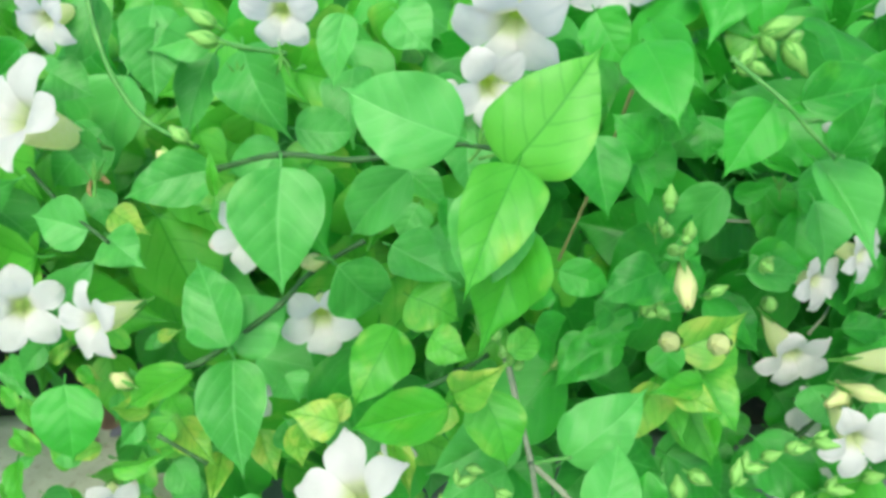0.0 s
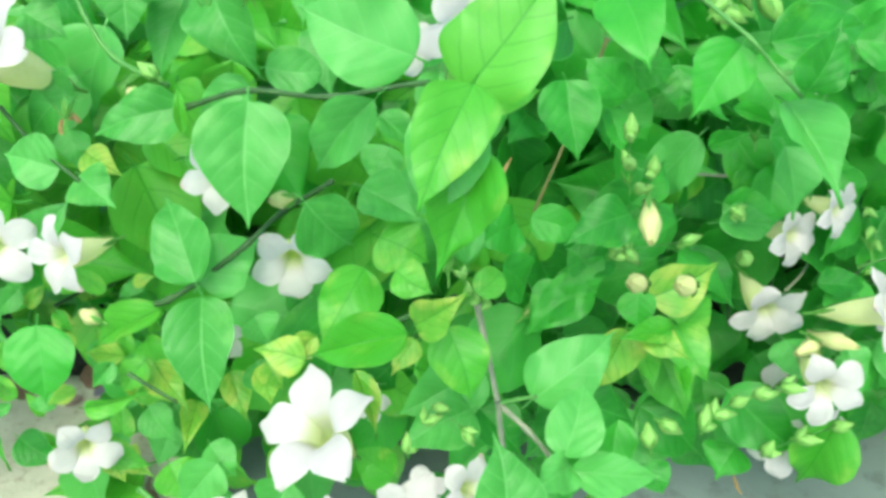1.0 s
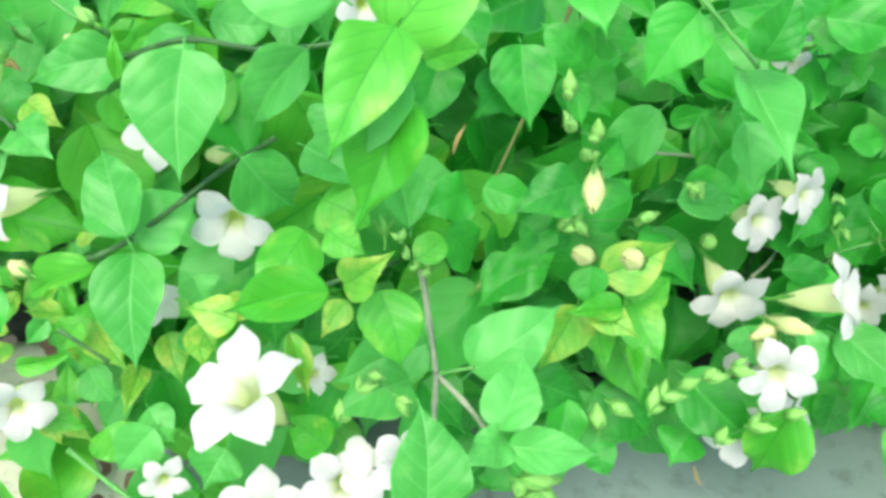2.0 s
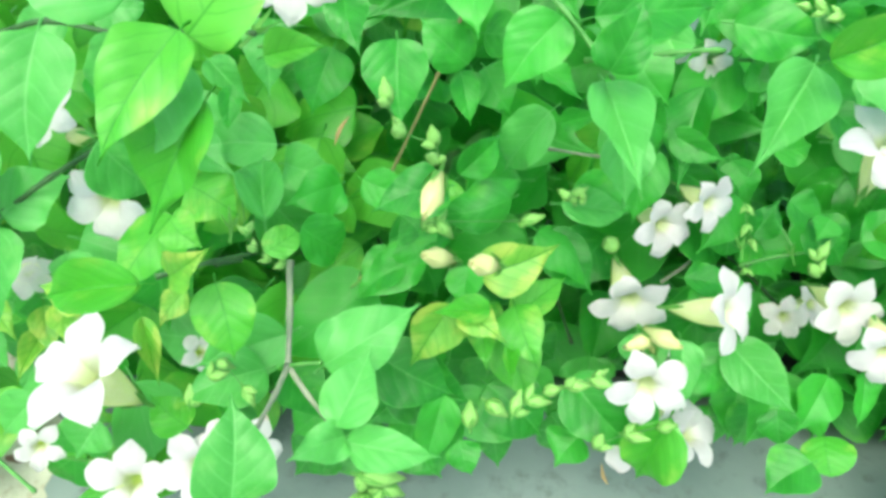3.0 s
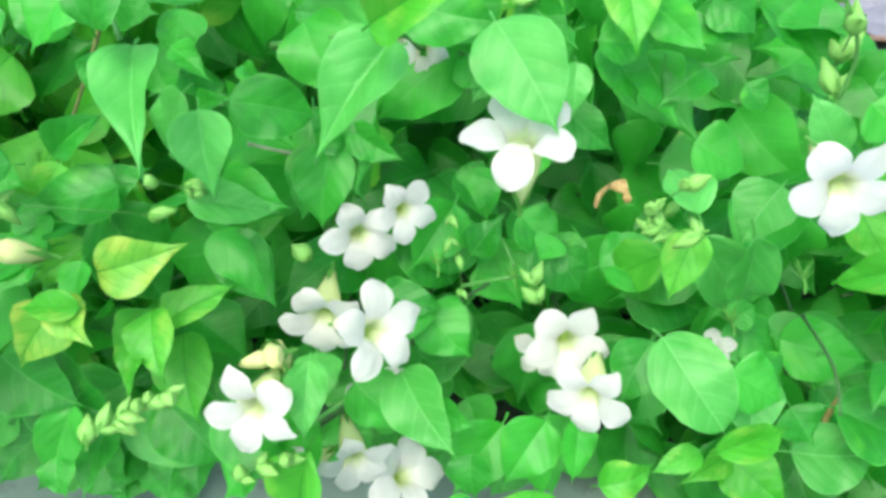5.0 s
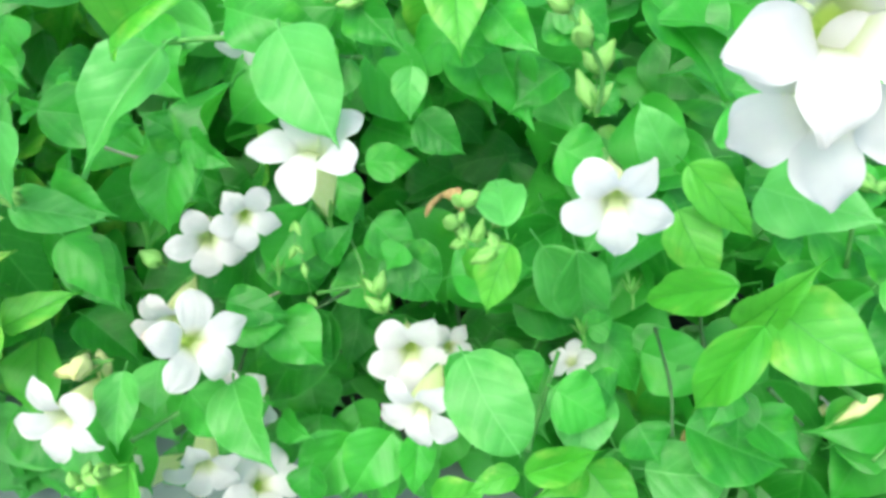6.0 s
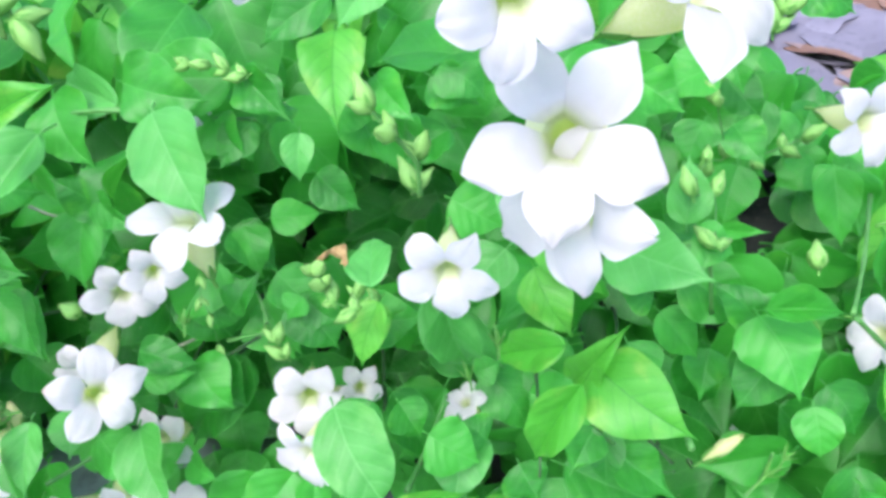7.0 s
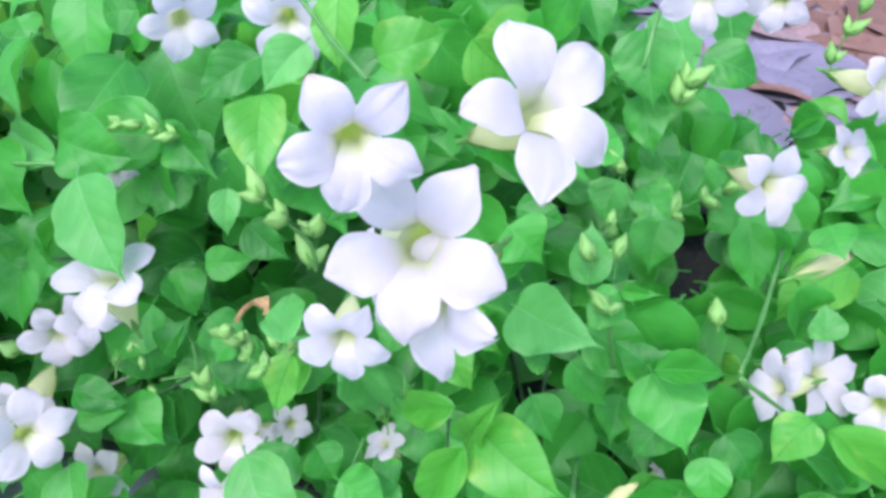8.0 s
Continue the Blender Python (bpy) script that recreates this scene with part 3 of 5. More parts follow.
stem([(-0.1219, 0.1594, 0.2497), (-0.1018, 0.1544, 0.2363)], 0.0013, "dark")
stem([(-0.1233, 0.1357, 0.1975), (-0.1023, 0.1258, 0.1846), (-0.0751, 0.1121, 0.1794)], 0.0015, "green")
stem([(0.3645, 0.2239, 0.2044), (0.3653, 0.2539, 0.199), (0.3676, 0.2752, 0.2058)], 0.0014, "green")
stem([(0.4714, 0.323, 0.277), (0.4787, 0.3238, 0.2391)], 0.0014, "green")
stem([(0.4367, 0.2555, 0.2297), (0.4657, 0.281, 0.1731), (0.4765, 0.2914, 0.159)], 0.0010, "green")
stem([(0.5085, 0.2818, 0.1671), (0.5133, 0.2865, 0.1756), (0.5139, 0.2872, 0.1956)], 0.0010, "green")
stem([(0.4713, 0.2345, 0.2611), (0.4697, 0.2812, 0.2198)], 0.0014, "green")
stem([(-0.0937, 0.2555, 0.3863), (-0.0822, 0.2478, 0.3865), (-0.0582, 0.225, 0.3952)], 0.0014, "green")
stem([(0.2752, 0.2845, 0.2212), (0.2706, 0.291, 0.2249), (0.265, 0.2972, 0.2287)], 0.0010, "green")
stem([(0.2121, 0.2772, 0.1896), (0.2269, 0.2928, 0.19), (0.2377, 0.3095, 0.1911)], 0.0012, "grey")
stem([(0.3971, 0.3477, 0.1378), (0.4319, 0.3408, 0.1221), (0.4740, 0.3308, 0.1012)], 0.0010, "green")
stem([(0.1915, 0.2265, 0.1466), (0.2048, 0.2328, 0.1576), (0.2190, 0.2400, 0.1693)], 0.0022, "dark")
# leaves
leaf("M", (0.0061, 0.1507, 0.4071), (-0.0287, 0.1569, 0.4213), 0.028, -7, 6)
leaf("Y", (0.0213, 0.1527, 0.3951), (0.0466, 0.1660, 0.4302), 0.032, -4, 5)
leaf("Y", (0.0231, 0.1437, 0.4022), (0.0087, 0.1086, 0.3826), 0.023, -3, 5)
leaf("Y", (0.0275, 0.1412, 0.3808), (0.0130, 0.1209, 0.3450), 0.024, 0, 4)
leaf("Y", (0.0286, 0.1931, 0.3646), (0.0507, 0.1977, 0.3691), 0.013, 2, 8)
leaf("M", (-0.0109, 0.1829, 0.3724), (-0.0364, 0.1880, 0.3353), 0.021, 0, 0)
leaf("M", (-0.0614, 0.2045, 0.3583), (-0.0592, 0.1705, 0.3221), 0.036, -12, 0)
leaf("M", (-0.0854, 0.1685, 0.2961), (-0.1035, 0.2014, 0.3147), 0.025, 6, 1)
leaf("M", (-0.0409, 0.1877, 0.3223), (-0.0240, 0.1988, 0.2891), 0.028, -1, 0)
leaf("M", (-0.0881, 0.1789, 0.2844), (-0.0643, 0.1995, 0.2936), 0.027, -6, 3)
leaf("M", (-0.0857, 0.1714, 0.2849), (-0.0774, 0.1321, 0.2584), 0.028, -12, 0)
leaf("Y", (-0.1055, 0.1736, 0.2749), (-0.1357, 0.1628, 0.2634), 0.016, 16, 8)
leaf("M", (-0.0947, 0.2248, 0.3425), (-0.1332, 0.2155, 0.3329), 0.023, -1, 1)
leaf("Y", (-0.0898, 0.2043, 0.3437), (-0.0928, 0.2183, 0.3595), 0.005, 16, 4)
leaf("M", (-0.0798, 0.2471, 0.3864), (-0.0635, 0.2225, 0.3587), 0.028, 11, 9)
leaf("M", (-0.0631, 0.2445, 0.3502), (-0.0385, 0.2441, 0.3494), 0.020, 5, 7)
leaf("M", (-0.0692, 0.2360, 0.3469), (-0.0916, 0.2277, 0.3380), 0.018, -16, 6)
leaf("M", (-0.1231, 0.2735, 0.3819), (-0.1220, 0.2518, 0.3576), 0.025, -15, 0)
leaf("M", (-0.1032, 0.2817, 0.3657), (-0.1179, 0.2547, 0.3354), 0.022, 16, 5)
leaf("M", (-0.1520, 0.2475, 0.3320), (-0.1685, 0.2547, 0.3405), 0.017, -16, 1)
leaf("M", (-0.1534, 0.2190, 0.3141), (-0.1792, 0.2226, 0.3186), 0.024, -7, 0)
leaf("M", (-0.1584, 0.2453, 0.317), (-0.1543, 0.2334, 0.3036), 0.015, -17, 3)
leaf("W", (-0.1497, 0.2371, 0.3104), (-0.1317, 0.2306, 0.3027), 0.016, -16, 0)
leaf("G", (-0.1713, 0.1855, 0.2509), (-0.1683, 0.1610, 0.2234), 0.030, -16, 6)
leaf("G", (-0.1986, 0.1728, 0.1816), (-0.1764, 0.1652, 0.1728), 0.018, -16, 0)
leaf("W", (-0.0819, 0.1720, 0.2369), (-0.0734, 0.1564, 0.2193), 0.014, -16, 1)
leaf("W", (-0.1167, 0.2013, 0.1762), (-0.1172, 0.1710, 0.1721), 0.014, -16, 2)
leaf("Y", (-0.0205, 0.1926, 0.2825), (-0.0389, 0.1619, 0.2655), 0.027, 10, 3)
leaf("Y", (0.0028, 0.1190, 0.3224), (-0.0320, 0.1140, 0.3160), 0.018, 13, 8)
leaf("W", (0.0039, 0.1445, 0.2912), (-0.0052, 0.1343, 0.2799), 0.011, 6, 1)
leaf("W", (0.0047, 0.1349, 0.3095), (0.0230, 0.1312, 0.3303), 0.016, -5, 0)
leaf("Y", (-0.0039, 0.1600, 0.3120), (0.0113, 0.1517, 0.3085), 0.015, -6, 1)
leaf("Y", (0.0278, 0.1675, 0.2930), (0.0383, 0.1800, 0.2955), 0.013, 3, 7)
leaf("G", (0.0385, 0.1829, 0.2935), (0.0539, 0.1961, 0.2693), 0.021, -16, 7)
leaf("Y", (0.0157, 0.1456, 0.2966), (0.0256, 0.1255, 0.2765), 0.023, -16, 6)
leaf("M", (0.0329, 0.1660, 0.2457), (-0.0063, 0.1504, 0.2324), 0.028, -6, 0)
leaf("M", (0.0268, 0.1506, 0.2398), (-0.0035, 0.1292, 0.2390), 0.024, 14, 1)
leaf("W", (-0.0411, 0.1497, 0.2717), (-0.0633, 0.1520, 0.2748), 0.016, 16, 1)
leaf("W", (-0.0382, 0.162, 0.2725), (-0.0521, 0.1547, 0.2646), 0.012, -4, 2)
leaf("M", (0.0522, 0.1499, 0.2484), (0.0880, 0.1741, 0.2673), 0.028, -12, 1)
leaf("M", (0.0631, 0.1224, 0.2474), (0.0717, 0.1495, 0.2643), 0.023, -12, 0)
leaf("M", (0.0375, 0.0775, 0.262), (0.0343, 0.1015, 0.2902), 0.028, 22, 5)
leaf("M", (0.0673, 0.1213, 0.2397), (0.1050, 0.1205, 0.2379), 0.018, -12, 5)
leaf("M", (0.0664, 0.1232, 0.2400), (0.0486, 0.1038, 0.2483), 0.016, 16, 1)
leaf("G", (0.0664, 0.2526, 0.3412), (0.0730, 0.2255, 0.3165), 0.028, -7, 0)
leaf("G", (0.0912, 0.2917, 0.3667), (0.0981, 0.2418, 0.3544), 0.030, 14, 6)
leaf("G", (0.1319, 0.2339, 0.3685), (0.1131, 0.2153, 0.3450), 0.025, 1, 0)
leaf("G", (0.1443, 0.2372, 0.3681), (0.1930, 0.2531, 0.3718), 0.026, -3, 5)
leaf("M", (0.1505, 0.2207, 0.3508), (0.1678, 0.1807, 0.3314), 0.023, -8, 2)
leaf("G", (0.1494, 0.2047, 0.3649), (0.1569, 0.2130, 0.3909), 0.019, 4, 1)
leaf("M", (0.1345, 0.2656, 0.3035), (0.1142, 0.2711, 0.2620), 0.025, 16, 6)
leaf("G", (0.0938, 0.2088, 0.3012), (0.0649, 0.1930, 0.2961), 0.022, 11, 1)
leaf("G", (0.1713, 0.3131, 0.2730), (0.2029, 0.2868, 0.2430), 0.029, 16, 0)
leaf("G", (0.1513, 0.2540, 0.2723), (0.1829, 0.2478, 0.2671), 0.022, 4, 5)
leaf("W", (0.1111, 0.2116, 0.2474), (0.1475, 0.2266, 0.2596), 0.026, 5, 0)
leaf("W", (0.1053, 0.1930, 0.2451), (0.1274, 0.1791, 0.2412), 0.017, -16, 1)
leaf("W", (0.1000, 0.1985, 0.2395), (0.0845, 0.1790, 0.2134), 0.026, -13, 1)
leaf("Y", (0.1178, 0.1893, 0.2505), (0.0914, 0.1839, 0.2494), 0.013, 16, 2)
leaf("Y", (0.1143, 0.2301, 0.2080), (0.1205, 0.1919, 0.2009), 0.019, 1, 1)
leaf("Y", (0.1279, 0.2317, 0.1924), (0.1450, 0.1985, 0.1692), 0.030, -3, 5)
leaf("G", (0.1209, 0.2121, 0.1632), (0.1549, 0.1962, 0.1415), 0.036, -16, 6)
leaf("G", (0.1107, 0.1554, 0.1956), (0.1186, 0.1451, 0.1842), 0.016, 0, 1)
leaf("G", (0.0307, 0.1618, 0.2256), (0.0523, 0.1474, 0.2092), 0.023, -25, 2)
leaf("G", (0.0720, 0.1952, 0.1903), (0.1154, 0.1896, 0.1780), 0.039, 1, 0)
leaf("M", (0.0241, 0.1822, 0.2968), (0.0162, 0.2122, 0.3075), 0.018, 13, 8)
leaf("M", (0.0169, 0.2338, 0.2830), (0.0462, 0.2261, 0.2871), 0.021, 2, 1)
leaf("G", (0.0465, 0.2210, 0.2856), (0.0272, 0.1997, 0.2878), 0.022, -16, 1)
leaf("G", (0.0838, 0.2208, 0.2477), (0.0527, 0.2015, 0.2288), 0.022, 18, 1)
leaf("G", (0.1058, 0.2117, 0.2524), (0.1073, 0.1980, 0.2378), 0.018, 15, 0)
leaf("Y", (0.1294, 0.2175, 0.2157), (0.1548, 0.2410, 0.2255), 0.019, -16, 5)
leaf("G", (0.0961, 0.2284, 0.2572), (0.0681, 0.2221, 0.252), 0.021, 18, 4)
leaf("G", (0.0317, 0.2791, 0.3176), (0.025, 0.2569, 0.2942), 0.027, -8, 5)
leaf("G", (0.0961, 0.2908, 0.3055), (0.0967, 0.274, 0.2876), 0.017, -7, 0)
leaf("G", (0.1021, 0.3008, 0.3018), (0.1183, 0.2867, 0.286), 0.026, -3, 1)
leaf("M", (0.0171, 0.2273, 0.2990), (-0.0199, 0.2166, 0.2996), 0.024, 8, 0)
leaf("M", (0.0105, 0.2628, 0.3393), (0.0131, 0.2380, 0.3166), 0.022, -11, 0)
leaf("M", (-0.0161, 0.2472, 0.3257), (0.0046, 0.2363, 0.3121), 0.014, -16, 2)
leaf("G", (0.0022, 0.2247, 0.3287), (0.0026, 0.2114, 0.3153), 0.010, -20, 5)
leaf("G", (0.0928, 0.2743, 0.3127), (0.1005, 0.2596, 0.2969), 0.014, -16, 5)
leaf("G", (0.1691, 0.3181, 0.3146), (0.1965, 0.2986, 0.2914), 0.033, 7, 1)
leaf("G", (0.2326, 0.3441, 0.2949), (0.1986, 0.3157, 0.2708), 0.037, 2, 6)
leaf("G", (0.1632, 0.2524, 0.3126), (0.1936, 0.2696, 0.2977), 0.025, 6, 6)
leaf("M", (0.2324, 0.2441, 0.3529), (0.2126, 0.2091, 0.3239), 0.027, 4, 2)
leaf("Y", (0.2300, 0.2261, 0.3656), (0.2641, 0.2261, 0.3876), 0.022, 11, 8)
leaf("G", (0.2533, 0.3378, 0.3236), (0.2076, 0.3322, 0.3238), 0.035, -4, 6)
leaf("M", (0.2619, 0.2693, 0.3499), (0.2894, 0.2409, 0.3258), 0.032, 1, 6)
leaf("Y", (0.3018, 0.3508, 0.3453), (0.3154, 0.3112, 0.3246), 0.028, -12, 5)
leaf("G", (0.2626, 0.333, 0.3316), (0.2903, 0.323, 0.3142), 0.021, 7, 4)
leaf("G", (0.2199, 0.3061, 0.2211), (0.2473, 0.2924, 0.1952), 0.036, -23, 7)
leaf("G", (0.1875, 0.2910, 0.2708), (0.1877, 0.2704, 0.2362), 0.028, -12, 0)
leaf("G", (0.1428, 0.2651, 0.2295), (0.1715, 0.2448, 0.2087), 0.027, -16, 0)
leaf("M", (0.1450, 0.2363, 0.2748), (0.1810, 0.2481, 0.2654), 0.019, -11, 5)
leaf("M", (0.1618, 0.2319, 0.3212), (0.1704, 0.2153, 0.2934), 0.023, -12, 2)
leaf("G", (0.13, 0.2731, 0.3207), (0.149, 0.2671, 0.3098), 0.012, -24, 4)
leaf("M", (0.2376, 0.2221, 0.2079), (0.2690, 0.1918, 0.1984), 0.027, -7, 0)
leaf("M", (0.2065, 0.2002, 0.2317), (0.2115, 0.1750, 0.2124), 0.017, -15, 5)
leaf("G", (0.2375, 0.2756, 0.185), (0.2628, 0.2685, 0.1714), 0.032, -1, 1)
leaf("Y", (0.3399, 0.2864, 0.2416), (0.3145, 0.2947, 0.2057), 0.024, 12, 5)
leaf("Y", (0.3466, 0.2606, 0.2783), (0.3404, 0.2444, 0.2530), 0.018, 8, 5)
leaf("M", (0.3543, 0.2950, 0.2473), (0.3919, 0.2992, 0.1960), 0.027, 2, 5)
leaf("M", (0.3856, 0.3178, 0.2642), (0.3720, 0.2958, 0.2438), 0.028, 12, 0)
leaf("M", (0.3446, 0.2591, 0.2883), (0.3319, 0.2930, 0.2868), 0.019, 12, 5)
leaf("G", (0.3403, 0.2538, 0.22), (0.332, 0.2324, 0.1989), 0.025, 11, 1)
leaf("M", (0.3386, 0.2237, 0.2554), (0.3664, 0.1978, 0.2412), 0.029, -16, 7)
leaf("Y", (0.3284, 0.2110, 0.1701), (0.3505, 0.2229, 0.1779), 0.020, 16, 1)
leaf("Y", (0.3666, 0.2038, 0.2199), (0.3935, 0.2171, 0.2258), 0.014, -7, 8)
leaf("Y", (0.3633, 0.2107, 0.2078), (0.3451, 0.1999, 0.2028), 0.011, 17, 5)
leaf("G", (0.4179, 0.3064, 0.1972), (0.4078, 0.2891, 0.1811), 0.030, 15, 0)
leaf("M", (0.3793, 0.2572, 0.2123), (0.3842, 0.2238, 0.2008), 0.028, -12, 6)
leaf("Y", (0.4235, 0.2382, 0.2988), (0.3922, 0.2499, 0.2692), 0.016, 6, 5)
leaf("Y", (0.4276, 0.2385, 0.2803), (0.4418, 0.2296, 0.3223), 0.014, -12, 0)
leaf("Y", (0.4349, 0.2331, 0.2968), (0.4687, 0.2148, 0.2932), 0.028, -1, 5)
leaf("Y", (0.4312, 0.2231, 0.2985), (0.4177, 0.2153, 0.2575), 0.017, 8, 0)
leaf("Y", (0.4039, 0.2891, 0.3046), (0.4345, 0.2784, 0.2838), 0.018, -4, 5)
leaf("M", (0.4329, 0.3058, 0.2870), (0.4719, 0.2826, 0.2990), 0.031, -12, 0)
leaf("Y", (0.4039, 0.2859, 0.2861), (0.4240, 0.2717, 0.2650), 0.021, 4, 1)
leaf("M", (0.3702, 0.2709, 0.2709), (0.3781, 0.2835, 0.2205), 0.023, -12, 0)
leaf("G", (0.2841, 0.2986, 0.2268), (0.3094, 0.2869, 0.2069), 0.029, -16, 6)
leaf("G", (0.2523, 0.2900, 0.1833), (0.2189, 0.2618, 0.1256), 0.038, -4, 0)
leaf("G", (0.221, 0.2518, 0.2039), (0.2452, 0.2603, 0.2048), 0.017, -9, 0)
leaf("G", (0.2198, 0.3636, 0.2060), (0.2587, 0.3311, 0.2053), 0.022, -16, 0)
leaf("G", (0.2626, 0.3289, 0.2495), (0.2875, 0.3382, 0.2507), 0.019, -4, 0)
leaf("G", (0.1381, 0.2609, 0.2338), (0.1718, 0.2458, 0.2075), 0.026, -35, 3)
leaf("M", (0.2892, 0.3262, 0.3067), (0.2922, 0.3130, 0.2882), 0.015, -16, 0)
leaf("G", (0.2648, 0.3490, 0.3206), (0.2720, 0.3302, 0.2992), 0.018, -14, 0)
leaf("M", (0.2545, 0.3413, 0.2962), (0.2454, 0.3224, 0.2810), 0.019, -14, 1)
leaf("G", (0.2117, 0.3785, 0.3354), (0.2070, 0.3223, 0.3226), 0.041, -16, 6)
leaf("M", (0.2031, 0.3180, 0.3149), (0.1450, 0.3431, 0.3063), 0.025, -7, 5)
leaf("G", (0.1239, 0.4108, 0.3199), (0.1500, 0.3536, 0.3023), 0.026, 16, 0)
leaf("G", (0.2849, 0.3848, 0.3440), (0.2566, 0.3612, 0.3280), 0.026, -2, 5)
leaf("M", (0.3187, 0.3685, 0.3646), (0.3044, 0.3478, 0.3472), 0.022, -16, 0)
leaf("Y", (0.3351, 0.3751, 0.3889), (0.3391, 0.3505, 0.3618), 0.024, 11, 6)
leaf("Y", (0.3602, 0.3484, 0.3740), (0.3885, 0.3654, 0.3832), 0.024, 12, 1)
leaf("G", (0.4628, 0.3152, 0.2861), (0.4814, 0.3167, 0.2819), 0.020, -18, 3)
leaf("G", (0.4957, 0.3019, 0.2685), (0.5278, 0.3059, 0.2704), 0.014, -16, 8)
leaf("G", (0.4959, 0.3128, 0.2535), (0.5155, 0.2836, 0.2371), 0.033, -10, 3)
leaf("G", (0.5024, 0.3339, 0.2181), (0.4987, 0.3099, 0.194), 0.017, 2, 0)
leaf("G", (0.4999, 0.321, 0.24), (0.4745, 0.3272, 0.2544), 0.019, 16, 1)
leaf("Y", (0.5736, 0.3295, 0.2234), (0.5582, 0.3103, 0.2080), 0.023, 12, 0)
leaf("Y", (0.5841, 0.3328, 0.2138), (0.6233, 0.3222, 0.1904), 0.024, -16, 8)
leaf("M", (0.5817, 0.3827, 0.2231), (0.5776, 0.3958, 0.2381), 0.019, -3, 0)
leaf("G", (0.4958, 0.4585, 0.3337), (0.5275, 0.4574, 0.3226), 0.027, -9, 6)
leaf("G", (0.4671, 0.4449, 0.3524), (0.4768, 0.4195, 0.3227), 0.033, 2, 0)
leaf("G", (0.4699, 0.4441, 0.3166), (0.4814, 0.4238, 0.2916), 0.023, 6, 1)
leaf("G", (0.5074, 0.5394, 0.2198), (0.5007, 0.5056, 0.1863), 0.027, -1, 0)
leaf("G", (0.5564, 0.5845, 0.1475), (0.5296, 0.5634, 0.1356), 0.030, 1, 3)
leaf("G", (0.5585, 0.4884, 0.2094), (0.5696, 0.4634, 0.1797), 0.032, 14, 4)
leaf("M", (0.4607, 0.3338, 0.2799), (0.4567, 0.3538, 0.3021), 0.019, -4, 0)
leaf("G", (0.4961, 0.5049, 0.1918), (0.4941, 0.476, 0.162), 0.035, -6, 0)
leaf("G", (0.4206, 0.3652, 0.2919), (0.4459, 0.3678, 0.2867), 0.018, -10, 1)
leaf("G", (0.419, 0.354, 0.2894), (0.4391, 0.3465, 0.2753), 0.030, -6, 2)
leaf("G", (0.3429, 0.3686, 0.3222), (0.366, 0.3643, 0.31), 0.025, -18, 3)
leaf("G", (0.4313, 0.373, 0.324), (0.4536, 0.3687, 0.312), 0.023, -6, 4)
leaf("G", (0.5463, 0.4807, 0.2156), (0.5591, 0.4508, 0.1805), 0.027, 4, 5)
leaf("G", (0.4825, 0.3634, 0.1770), (0.4921, 0.3611, 0.1210), 0.026, 11, 0)
leaf("G", (0.5274, 0.3035, 0.2125), (0.5336, 0.2882, 0.1945), 0.021, 4, 6)
leaf("G", (0.5043, 0.314, 0.1297), (0.5364, 0.335, 0.1406), 0.039, -11, 2)
leaf("G", (0.4421, 0.2665, 0.2152), (0.4457, 0.2510, 0.1979), 0.017, -9, 0)
leaf("G", (0.447, 0.2657, 0.2032), (0.4756, 0.2592, 0.1869), 0.022, -24, 4)
leaf("G", (0.4257, 0.2635, 0.1882), (0.4733, 0.2646, 0.1739), 0.033, -16, 0)
leaf("G", (0.5331, 0.3231, 0.1506), (0.4873, 0.3037, 0.1459), 0.026, -11, 0)
leaf("G", (0.5103, 0.3196, 0.2301), (0.4935, 0.2949, 0.2106), 0.026, 13, 6)
leaf("G", (0.3015, 0.2369, 0.1736), (0.2884, 0.2116, 0.1524), 0.029, -14, 0)
leaf("G", (0.3159, 0.2342, 0.1834), (0.3189, 0.2136, 0.1615), 0.016, -16, 5)
leaf("G", (0.3376, 0.3704, 0.3158), (0.3627, 0.3677, 0.305), 0.024, -2, 4)
leaf("G", (0.3017, 0.363, 0.3008), (0.3212, 0.3479, 0.2792), 0.029, -21, 5)
leaf("G", (0.2874, 0.3380, 0.2744), (0.3118, 0.3323, 0.2609), 0.021, -6, 0)
leaf("M", (-0.1262, 0.284, 0.3872), (-0.1248, 0.257, 0.3561), 0.025, -8, 1)
leaf("M", (-0.0977, 0.2654, 0.3832), (-0.1254, 0.2601, 0.3776), 0.018, -16, 2)
leaf("M", (-0.1572, 0.3013, 0.3833), (-0.1722, 0.2781, 0.3569), 0.019, -27, 3)
leaf("G", (0.1432, 0.3229, 0.3918), (0.1223, 0.2949, 0.36), 0.035, 21, 4)
leaf("G", (0.0718, 0.3154, 0.3704), (0.0872, 0.2983, 0.3505), 0.025, 14, 5)
leaf("M", (-0.0396, 0.2591, 0.3949), (-0.044, 0.2386, 0.3714), 0.016, 1, 0)
leaf("M", (-0.0225, 0.3047, 0.3752), (-0.0042, 0.2929, 0.3614), 0.026, -3, 1)
leaf("Y", (0.2077, 0.1814, 0.1945), (0.2013, 0.1762, 0.1401), 0.032, 17, 2)
leaf("G", (0.1262, 0.2927, 0.3271), (0.1263, 0.2773, 0.3095), 0.025, 9, 3)
leaf("G", (0.212, 0.3105, 0.2974), (0.2063, 0.2753, 0.257), 0.028, 31, 4)
leaf("G", (0.1005, 0.1822, 0.1919), (0.0958, 0.1539, 0.1634), 0.021, -11, 5)
leaf("G", (0.0668, 0.1886, 0.2081), (0.1066, 0.1820, 0.1939), 0.033, -16, 0)
